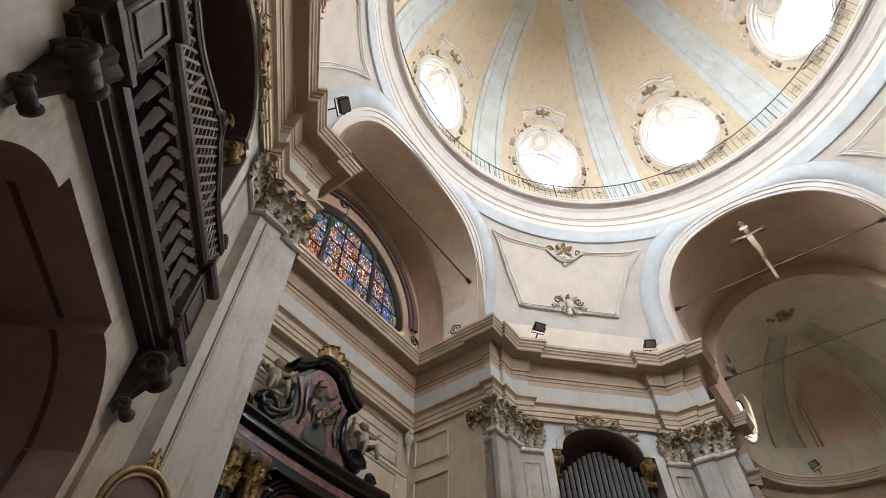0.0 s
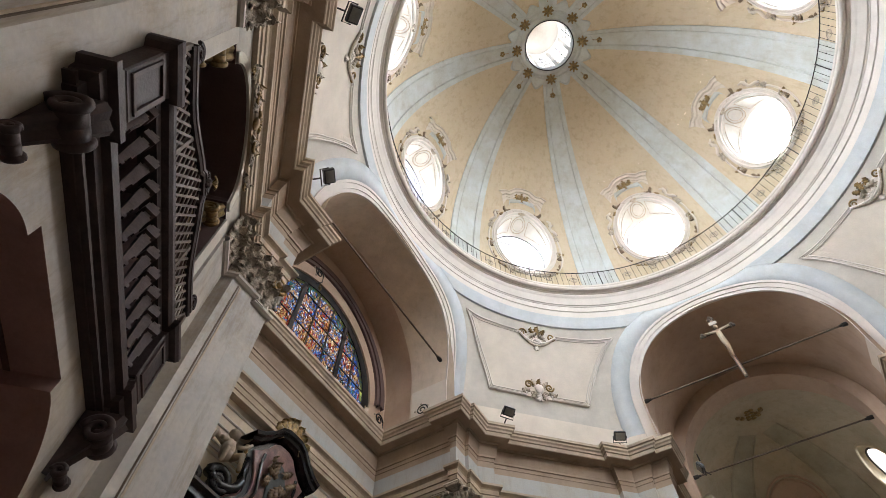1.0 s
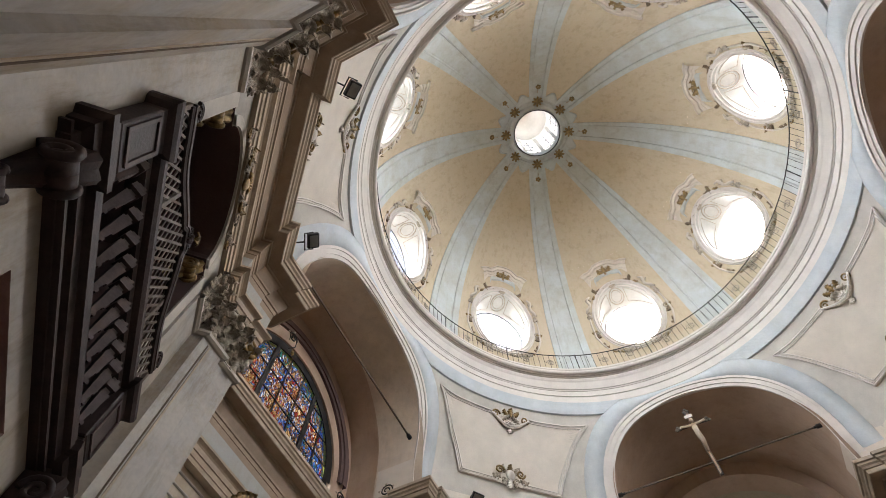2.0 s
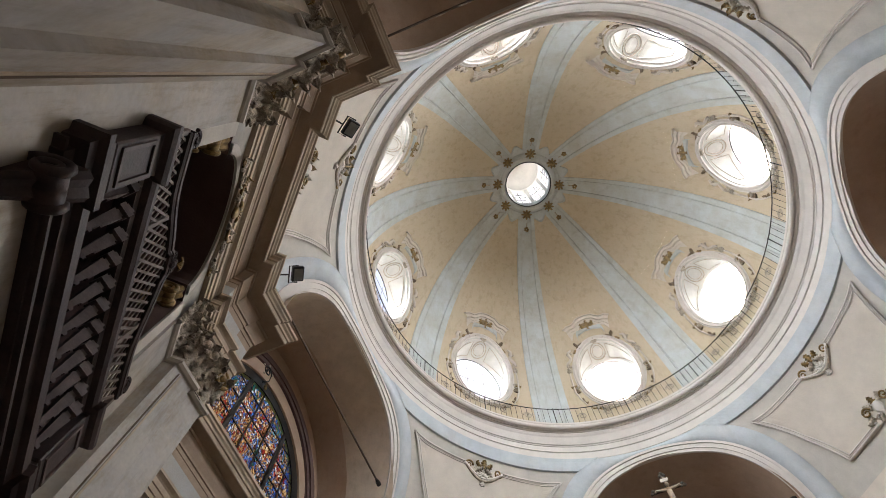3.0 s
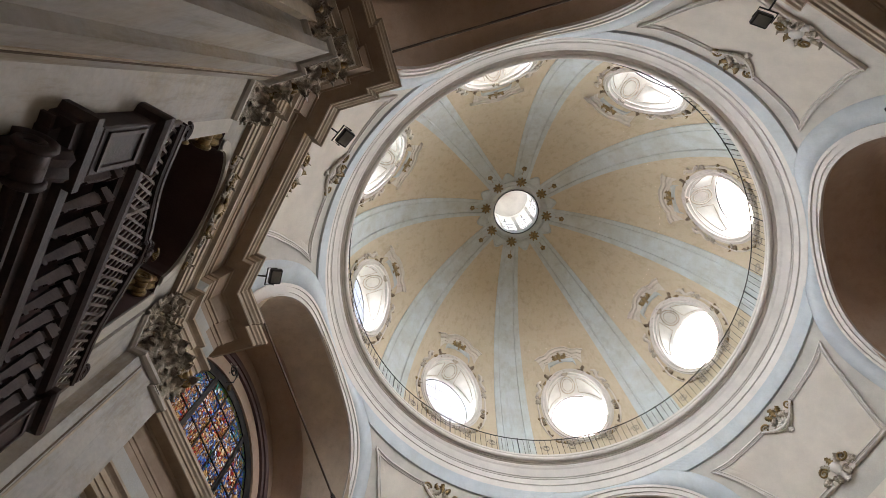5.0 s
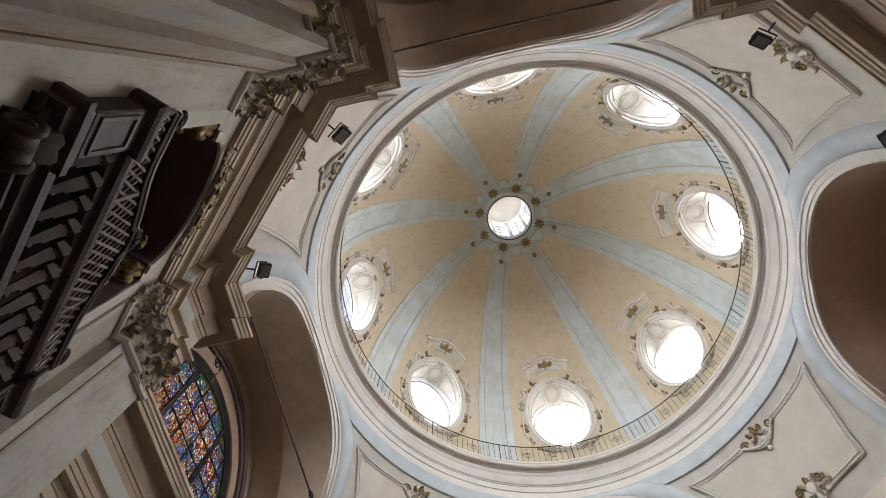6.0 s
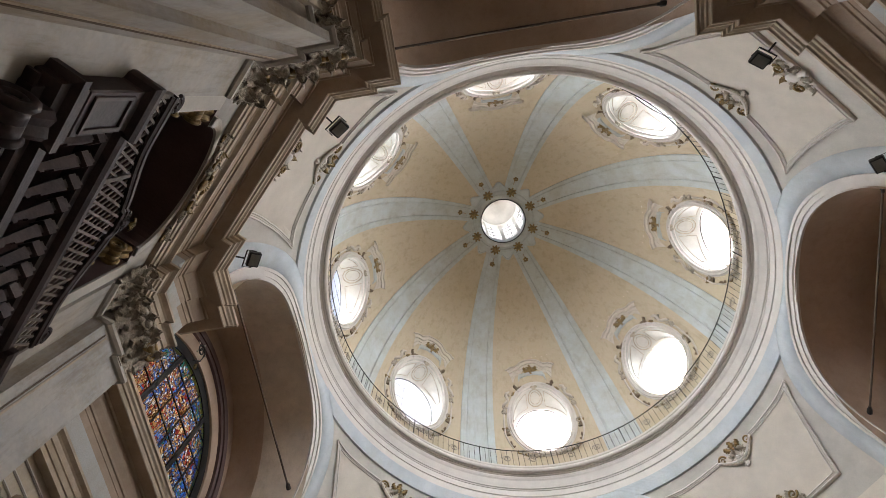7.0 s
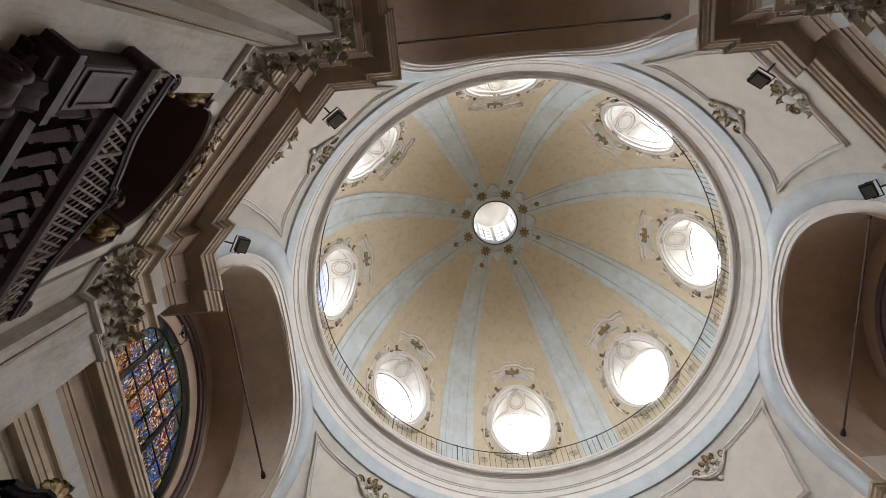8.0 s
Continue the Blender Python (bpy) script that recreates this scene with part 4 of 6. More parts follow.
CART_TOP = [("scroll", -0.36, 0.02, 0.10, 1, GOLD), ("scroll", 0.36, 0.02, 0.10, -1, GOLD), ("leaf", 0, 0.02, 0.2, 0, GOLD), ("leaf", -0.07, 0.03, 0.17, -40, GOLD), ("leaf", 0.07, 0.03, 0.17, 40, GOLD),
            ("sweep", 0, -0.02, 0.42, -0.26, STUCCO), ("sweep", 0, 0.02, 0.46, -0.24, WHITE), ("shell", 0, -0.22, 0.13, 0, WHITE), ("leaf", 0, -0.22, 0.2, 180, WHITE), ("scroll", -0.18, -0.14, 0.06, -1, STUCCO), ("scroll", 0.18, -0.14, 0.06, 1, STUCCO),
            ("leaf", -0.2, -0.06, 0.2, 60, STUCCO), ("leaf", 0.2, -0.06, 0.2, -60, STUCCO)]
CART_LOW = [("boss", 0, 0.0, 0.10, 1.25, WHITE), ("scroll", -0.24, 0.08, 0.10, 1, GOLD), ("scroll", 0.24, 0.08, 0.10, -1, GOLD), ("leaf", 0, 0.08, 0.16, 0, GOLD), ("leaf", -0.10, 0.06, 0.16, -35, STUCCO), ("leaf", 0.10, 0.06, 0.16, 35, STUCCO),
            ("leaf", -0.22, -0.04, 0.2, -110, STUCCO), ("leaf", 0.22, -0.04, 0.2, 110, STUCCO), ("scroll", -0.14, -0.12, 0.07, -1, STUCCO), ("scroll", 0.14, -0.12, 0.07, 1, STUCCO), ("leaf", 0, -0.1, 0.22, 180, WHITE), ("leaf", -0.08, -0.1, 0.18, 205, STUCCO), ("leaf", 0.08, -0.1, 0.18, 155, STUCCO)]
for sx, sy, nm in ((1, 1, "north_east"), (-1, 1, "north_west"), (-1, -1, "south_west"), (1, -1, "south_east")):
    structure("pendentive_moulding_" + nm, pend_line(sx, sy, 11.78, 13.66, 0.05, 0.024), WHITE, "thin white stucco moulding framing a pendentive panel", True)
    for z, pieces, lab in ((13.60, CART_TOP, "cream and gilded stucco cartouche with scrolls under the dome ring"), (12.0, CART_LOW, "gilded stucco shield ornament at the foot of a pendentive")):
        a = Vector(pend_uv(sx, sy, 0.5, z, W0 + 1.0, 0.05))
        b = Vector(pend_uv(sx, sy, 0.5, z + 0.1, W0 + 1.0, 0.05))
        up = (b - a).normalized()
        inw = Vector((-sx, -sy, 0)).normalized()
        right = inw.cross(up).normalized() * -1
        outw = up.cross(right).normalized()
        if outw.dot(Vector((sx, sy, 0))) < 0:
            outw = -outw
        right = outw.cross(up)
        m = Matrix(((right.x, outw.x, up.x, a.x), (right.y, outw.y, up.y, a.y), (right.z, outw.z, up.z, a.z), (0, 0, 0, 1)))
        scroll_ornament("stucco_cartouche", m @ Matrix.Scale(1.18, 4), pieces, lab, "ornament", "pendentive cartouches")

# ---- dome windows, surrounds, railing, lantern ----

def dome_frame_matrix(az, z):
    p = dome_point(az, z)
    up = (dome_point(az, z + 0.05) - p).normalized()
    east = Vector((math.sin(radians(az)), -math.cos(radians(az)), 0))   # to the right as seen from inside
    outw = east.cross(up) * -1
    if outw.dot(Vector((p.x, p.y, 0))) < 0:
        outw = -outw
    east = outw.cross(up)
    return Matrix(((east.x, outw.x, up.x, p.x), (east.y, outw.y, up.y, p.y), (east.z, outw.z, up.z, p.z), (0, 0, 0, 1)))


def oval(az0, grow, lift, n=64):
    return [dome_point(az0 + (WW + grow * 10.2) * math.cos(2 * math.pi * i / n), WZ + (WH + grow) * math.sin(2 * math.pi * i / n), lift) for i in range(n)]


HOOD = [(x * 1.10, h + 0.14) for x, h in ((-0.76, 1.62), (-0.62, 1.74), (-0.46, 1.77), (-0.36, 1.86), (-0.26, 1.97), (-0.12, 2.02), (0, 2.03), (0.12, 2.02), (0.26, 1.97), (0.36, 1.86), (0.46, 1.77), (0.62, 1.74), (0.76, 1.62))]
SURR = [("leaf", 0, 1.80, 0.30, 0, GOLD), ("leaf", 0.0, 1.94, 0.26, 180, GOLD), ("leaf", -0.08, 1.80, 0.26, -35, GOLD), ("leaf", 0.08, 1.80, 0.26, 35, GOLD), ("scroll", -0.10, 1.96, 0.08, 1, GOLD), ("scroll", 0.10, 1.96, 0.08, -1, GOLD),
        ("leaf", 0, 1.47, 0.18, 0, STUCCO), ("leaf", 0, 1.50, 0.22, 180, STUCCO), ("leaf", -0.10, 1.48, 0.22, 115, STUCCO), ("leaf", 0.10, 1.48, 0.22, -115, STUCCO), ("scroll", -0.16, 1.50, 0.07, 1, STUCCO), ("scroll", 0.16, 1.50, 0.07, -1, STUCCO),
        ("leaf", -0.30, 1.46, 0.16, -80, STUCCO), ("leaf", 0.30, 1.46, 0.16, 80, STUCCO),
        ("leaf", -0.62, 1.44, 0.18, -30, BRONZE), ("leaf", -0.62, 1.44, 0.17, 60, BRONZE), ("leaf", -0.62, 1.44, 0.17, 170, BRONZE), ("leaf", 0.62, 1.44, 0.18, 30, BRONZE), ("leaf", 0.62, 1.44, 0.17, -60, BRONZE), ("leaf", 0.62, 1.44, 0.17, 190, BRONZE),
        ("leaf", -0.74, 1.34, 0.20, 200, GOLD), ("leaf", 0.74, 1.34, 0.20, 160, GOLD),
        ("scroll", -1.04, 1.16, 0.10, 1, STUCCO), ("scroll", 1.04, 1.16, 0.10, -1, STUCCO), ("scroll", -1.18, 0.62, 0.09, -1, STUCCO), ("scroll", 1.18, 0.62, 0.09, 1, STUCCO), ("leaf", -1.20, 0.52, 0.24, 185, STUCCO), ("leaf", 1.20, 0.52, 0.24, 175, STUCCO),
        ("scroll", -1.22, -0.42, 0.12, -1, STUCCO), ("scroll", 1.22, -0.42, 0.12, 1, STUCCO), ("leaf", -1.20, -0.36, 0.20, -120, GOLD), ("leaf", 1.20, -0.36, 0.20, 120, GOLD), ("leaf", -1.26, -0.50, 0.26, 165, BRONZE), ("leaf", 1.26, -0.50, 0.26, 195, BRONZE),
        ("leaf", -1.16, -1.18, 0.14, 0, BRONZE), ("leaf", 1.16, -1.18, 0.14, 0, BRONZE), ("leaf", -1.16, -1.20, 0.14, 120, BRONZE), ("leaf", 1.16, -1.20, 0.14, -120, BRONZE)]
for q in range(7):      # leafy swag hanging under the sill
    SURR += [("leaf", sd * (0.16 + 0.11 * q), -1.60 - 0.10 * math.sin(q / 6 * math.pi) + 0.03 * q, 0.20, sd * (60 + 14 * q), GOLD if q % 3 == 1 else STUCCO) for sd in (-1, 1)]
    SURR += [("leaf", sd * (0.16 + 0.11 * q), -1.60 - 0.10 * math.sin(q / 6 * math.pi) + 0.03 * q, 0.17, 180 - sd * (20 + 9 * q), STUCCO) for sd in (-1, 1)]
SURR += [("scroll", sd * 0.92, -1.50, 0.10, sd, GOLD) for sd in (-1, 1)]
for k in range(8):
    az = 45 * k
    win = empty("window_%d" % (k + 1), Matrix.Identity(4), "oval dome window with moulded white frame and iron glazing bars", kind="structure")
    part("window_frame", grid_mesh([oval(az, 0.0, 0.0), oval(az, 0.0, 0.05), oval(az, 0.03, 0.06), oval(az, 0.04, 0.035), oval(az, 0.09, 0.04), oval(az, 0.10, 0.065), oval(az, 0.135, 0.07), oval(az, 0.145, 0.03), oval(az, 0.175, 0.025), oval(az, 0.18, -0.01)], close_u=True), WHITE, win, smooth=False)
    ax = Vector((math.cos(radians(az)), math.sin(radians(az)), 0))
    rt = Vector((-ax.y, ax.x, 0))
    ro = WOUT
    c = ax * ro + Vector((0, 0, WZ))
    hw, hh = 0.92, 1.34
    rim = [c + rt * hw * math.cos(2 * math.pi * i / 40) + Vector((0, 0, hh * math.sin(2 * math.pi * i / 40))) for i in range(40)]
    part("outer_frame", tube(rim, 0.02, 6, True), IRON, win)
    for q in (-0.33, 0.33):
        zz = hh * math.sqrt(1 - q * q)
        part("glazing_bar", tube([c + rt * hw * q + Vector((0, 0, -zz)), c + rt * hw * q + Vector((0, 0, zz))], 0.008, 5), IRON, win)
    for q in (-0.5, 0.0, 0.5):
        xx = hw * math.sqrt(1 - q * q)
        part("glazing_bar", tube([c - rt * xx + Vector((0, 0, hh * q)), c + rt * xx + Vector((0, 0, hh * q))], 0.007, 5), IRON, win)
    ins = oval(az, 0.0, 0.0, 64)
    outs = [c + rt * 0.97 * math.cos(2 * math.pi * i / 64) + Vector((0, 0, 1.38 * math.sin(2 * math.pi * i / 64))) for i in range(64)]

    def on_reveal(deg, f, lift=0.012):
        """A point on the reveal: deg round the oval (90 at the crown), f from the inner rim to the glazing."""
        q = deg / 360 * 64
        i0, w = int(q) % 64, q - int(q)
        p = (ins[i0] * (1 - w) + ins[(i0 + 1) % 64] * w) * (1 - f) + (outs[i0] * (1 - w) + outs[(i0 + 1) % 64] * w) * f
        return p + (c * (f * 0.5 + 0.5) + Vector((0, 0, WZ * (0.5 - 0.5 * f))) - p).normalized() * lift
    part("reveal_moulding", tube([on_reveal(360 * i / 64, 0.10) for i in range(64)], 0.022, 6, True), WHITE, win, smooth=True)
    # roundel at the crown of the reveal, with a pointed field on either side
    for rad, thick in ((1.0, 0.020), (0.72, 0.014)):
        part("roundel", tube([on_reveal(90 + 15.5 * rad * math.cos(q * math.pi / 14), 0.50 + 0.36 * rad * math.sin(q * math.pi / 14)) for q in range(28)], thick, 5, True), STUCCO, win, smooth=True)
    for sd in (-1, 1):
        field = [on_reveal(90 + sd * (20 + 55 * q / 10), 0.20 + 0.02 * q) for q in range(11)] + [on_reveal(90 + sd * (20 + 55 * q / 10), 0.84 - 0.02 * q * q / 10) for q in range(10, -1, -1)]
        part("reveal_field_moulding", tube(field, 0.013, 5, True), STUCCO, win, smooth=True)
    sur = empty("window_surround", Matrix.Identity(4), "cream stucco hood and gilded foliage round an oval dome window", "ornament", "dome window surrounds")

    def on_dome(x, h, lift):
        z = WZ + (h + 0.42 * min(1.0, max(0.0, (h - 1.4) / 0.3))) * 0.95
        return dome_point(az - math.degrees(x / dome_r(z)), z, lift)
    rows = [[on_dome(x * kx, h + dh, l) for x, h in HOOD] for kx, dh, l in ((1.10, 0.15, -0.01), (1.10, 0.15, 0.10), (1.07, 0.11, 0.13), (1.05, 0.09, 0.08), (1.02, 0.04, 0.08), (1.00, 0.01, 0.11), (0.97, -0.03, 0.11), (0.96, -0.04, 0.055), (0.91, -0.12, 0.05), (0.90, -0.13, 0.025), (0.86, -0.19, 0.02), (0.85, -0.20, -0.01))]
    part("hood", grid_mesh(rows), PINK, sur)
    tab = [(-0.50, 1.56), (-0.44, 1.65), (-0.15, 1.70), (0.15, 1.70), (0.44, 1.65), (0.50, 1.56)]
    part("tablet", grid_mesh([[on_dome(x, h - 0.02, -0.01) for x, h in tab], [on_dome(x, h, 0.035) for x, h in tab], [on_dome(x, h + 0.09, 0.035) for x, h in tab], [on_dome(x, h + 0.11, -0.01) for x, h in tab]]), RIBBLUE, sur)
    for s in (-1, 1):
        part("side_scroll", tube([on_dome(s * x, h, 0.02) for x, h in ((0.92, 1.36), (1.03, 1.28), (1.05, 1.12), (1.02, 0.98), (1.08, 0.86), (1.18, 0.76), (1.24, 0.62))], [0.03, 0.05, 0.055, 0.05, 0.055, 0.05, 0.03], 8), PINK, sur, smooth=True)
        part("side_band", tube([on_dome(s * x, h, 0.015) for x, h in ((1.20, 0.45), (1.27, 0.1), (1.29, -0.2), (1.30, -0.7), (1.22, -1.05), (1.10, -1.35))], [0.02, 0.03, 0.035, 0.035, 0.03, 0.02], 6), PINK, sur, smooth=True)
    for kind, x, h, s, fl, mat in SURR:
        z = WZ + (h + 0.42 * min(1.0, max(0.0, (h - 1.4) / 0.3))) * 0.95
        mm = dome_frame_matrix(az - math.degrees(x / dome_r(z)), z)
        if kind == "leaf":
            part("leaf", moved(leaf_mesh(s * 0.6, s, s * 0.35), mm @ pose(0, 0, 0, 0, fl, 0)), mat, sur, smooth=True)
        else:
            part("scroll", moved(tube([(a, -0.02, b) for a, b in spiral(1.4, s, s * 0.22, 16, fl)], [s * 0.26 * (1 - 0.45 * i / 16) for i in range(17)], 5), mm), mat, sur, smooth=True)

# walkway railing on the dome ring
rail = empty("railing", Matrix.Identity(4), "thin dark iron walkway railing round the foot of the dome", "railing")
RR = 5.66


def ring_pts(r, z, n=120):
    return [(r * math.cos(2 * math.pi * i / n), r * math.sin(2 * math.pi * i / n), z) for i in range(n)]


part("top_rail", tube(ring_pts(RR, 16.34), 0.015, 6, True), IRON, rail)
part("bottom_rail", tube(ring_pts(RR, 15.60), 0.011, 5, True), IRON, rail)
BAR = data_of("bar", merge(tube([(0, 0, 15.51), (0, 0, 16.34)], 0.0065, 5), blob(0, 0, 15.98, 0.016, 0.016, 0.02, 5, 4)), IRON)
POST = data_of("post", tube([(0, 0, 15.50), (0, 0, 16.0), (0, 0, 16.37)], [0.018, 0.014, 0.02], 6), IRON)
for i in range(208):
    a = 2 * math.pi * i / 208
    shared("post" if i % 13 == 0 else "bar", POST if i % 13 == 0 else BAR, rail, Matrix.Translation((RR * math.cos(a), RR * math.sin(a), 0)))
SCR = data_of("rail_scroll", tube([(a, 0, 15.93 + b) for a, b in spiral(1.7, 0.14, 0.03, 20)], 0.016, 5), STUCCO)
for k in range(8):
    for d in (-14, 14, -6, 6):
        a = radians(45 * k + d)
        shared("rail_scroll", SCR, rail, Matrix.Translation((RR * math.cos(a), RR * math.sin(a), 0)) @ pose(0, 0, 0, 0, 0, 90 + 45 * k + d))

# lantern drum with eight lights, ribs' flowers and gilded rosettes
for k in range(8):
    m = dome_frame_matrix(22.5 + 45 * k, 23.68)
    fl = empty("stucco_flower", m, "small dark gilded stucco flower at the head of a dome rib", "ornament", "rib flowers")
    part("petals", merge(*[blob(0.06 * math.cos(q * 1.2566), -0.09, 0.06 * math.sin(q * 1.2566), 0.05, 0.04, 0.05, 6, 4) for q in range(5)]), GOLD, fl)
    part("stem", tube([(0, -0.08, 0.05), (0.02, -0.08, 0.28)], 0.02, 5), STUCCO, fl)
    m2 = dome_frame_matrix(22.5 + 45 * k, 23.93)
    ro = empty("gilded_rosette", m2, "gilded star-shaped stucco rosette on the lantern ring", "ornament", "lantern rosettes")
    part("petals", merge(*[tube([(0, -0.10, 0), (0.21 * math.cos(q * math.pi / 4), -0.13, 0.21 * math.sin(q * math.pi / 4))], [0.07, 0.03], 6) for q in range(8)]), GOLD, ro)
    part("heart", blob(0, -0.15, 0, 0.08, 0.06, 0.08, 8, 6), GOLD, ro)
structure("lantern_collar", revolve([(1.30, 23.92), (1.29, 23.87), (1.24, 23.87), (1.22, 23.92), (1.10, 23.95), (1.09, 23.90), (1.02, 23.90), (0.98, 23.96), (0.95, 23.97), (0.93, 24.1)], 64), RIBBLUE, "broad grey-blue stucco collar round the lantern")


def dome_z(r):
    return DZ + DB * math.sqrt(1 - (r / DA) ** 2)


def scallop(az):
    """Outline of the stucco collar: a small lobe in the middle of each bay, flanked by hollow curves."""
    u = abs((az + 22.5) % 45 - 22.5) / 22.5
    return 1.56 + (0.13 * math.cos(min(1.0, u / 0.28) * math.pi / 2) if u < 0.28 else 0.0) - 0.10 * math.sin(math.pi * min(1.0, max(0.0, (u - 0.28) / 0.5))) + 0.16 * max(0.0, (u - 0.7) / 0.3)


field = [[dome_point(360 * i / 288, dome_z(1.2 + (scallop(360 * i / 288) - 1.2) * f), l) for i in range(288)] for f, l in ((0.0, 0.03), (0.85, 0.03), (0.90, 0.055), (0.97, 0.055), (1.0, 0.045), (1.0, -0.01))]
structure("lantern_scalloped_field", grid_mesh(field, close_u=True), RIBBLUE, "scalloped grey-blue stucco field round the lantern collar")
structure("lantern_rim", tube([(0.925 * math.cos(2 * math.pi * i / 64), 0.925 * math.sin(2 * math.pi * i / 64), 23.885) for i in range(64)], 0.022, 6, True), IRON, "dark iron rim of the lantern opening", True)
structure("lantern_sill", revolve([(0.9, 24.28), (0.93, 24.30), (0.93, 24.38), (0.98, 24.40), (1.12, 24.40)], 64), GREYW, "cream plastered foot of the lantern drum")
for k in range(8):
    a = 45 * k
    structure("lantern_pier", revolve([(1.12, 24.40), (0.96, 24.40), (0.96, 27.1), (1.12, 27.1)], 4, a - 5, a + 5), GREYW, "cream plastered pier between the lantern lights")
    bars = []
    for z in (24.95, 25.5, 26.05, 26.6):
        bars.append(tube([(1.05 * math.cos(radians(a + q)), 1.05 * math.sin(radians(a + q)), z) for q in (5, 15, 22.5, 30, 40)], 0.014, 5))
    bars.append(tube([(1.05 * math.cos(radians(a + 22.5)), 1.05 * math.sin(radians(a + 22.5)), z) for z in (24.40, 27.1)], 0.016, 5))
    structure("lantern_glazing", merge(*bars), IRON, "thin iron glazing bars of a lantern light")
structure("lantern_cap", revolve([(1.14, 27.08), (0.93, 27.1), (0.90, 27.17), (0.94, 27.21), (0.90, 27.45), (0.80, 27.8), (0.55, 28.15), (0.02, 28.35)], 48), GREYW, "small plastered cupola closing the lantern", True)

# ---- lunette and stained glass ----
VZ, GR = 10.85, 1.82


def lunette_wall(kind, open_r):
    """End wall of a side arm above the cornice; with a round-headed opening where open_r is given."""
    sgn = 1 if kind in ("east", "north") else -1
    d = DEPTH[kind] if kind != "south" else 14.4
    n = 40
    out = [((W0 + 0.14) * math.cos(math.pi * i / n), ZS + (W0 + 0.14) * math.sin(math.pi * i / n)) for i in range(n + 1)]
    out = [(W0 + 0.14, 10.1)] + out + [(-W0 - 0.14, 10.1)]
    if open_r:
        inn = [(open_r * math.cos(math.pi * i / n), VZ + open_r * math.sin(math.pi * i / n)) for i in range(n + 1)]
        inn = [(open_r, 10.1)] + inn + [(-open_r, 10.1)]
    else:
        inn = [(0.01 * math.cos(math.pi * i / (n + 2)), 10.2) for i in range(n + 3)]
    to = (lambda y, z, e: (y, sgn * (d + e), z)) if kind in ("north", "south") else (lambda y, z, e: (sgn * (d + e), y, z))
    rows = [[to(y, z, 0.0) for y, z in out], [to(y, z, 0.0) for y, z in inn]]
    if open_r:
        rows.append([to(y * 0.985, z, 0.35) for y, z in inn])
    return grid_mesh(rows)


structure("lunette_wall_west", lunette_wall("west", GR + 0.24), VAULT, "brown plastered end wall round the lunette window")
structure("lunette_wall_east", lunette_wall("east", GR + 0.24), VAULT, "brown plastered end wall of the side arm")
structure("lunette_wall_south", lunette_wall("south", None), VAULT, "brown plastered end wall of the nave")


def arc_band(r0, r1, x0, x1, n=40, cz=VZ):
    rows = []
    for r, x in ((r0, x0), (r0, x1), (r1, x1), (r1, x0)):
        rows.append([(x, r * math.cos(math.pi * i / n), cz + r * math.sin(math.pi * i / n)) for i in range(n + 1)])
    return grid_mesh(rows, close_v=True)


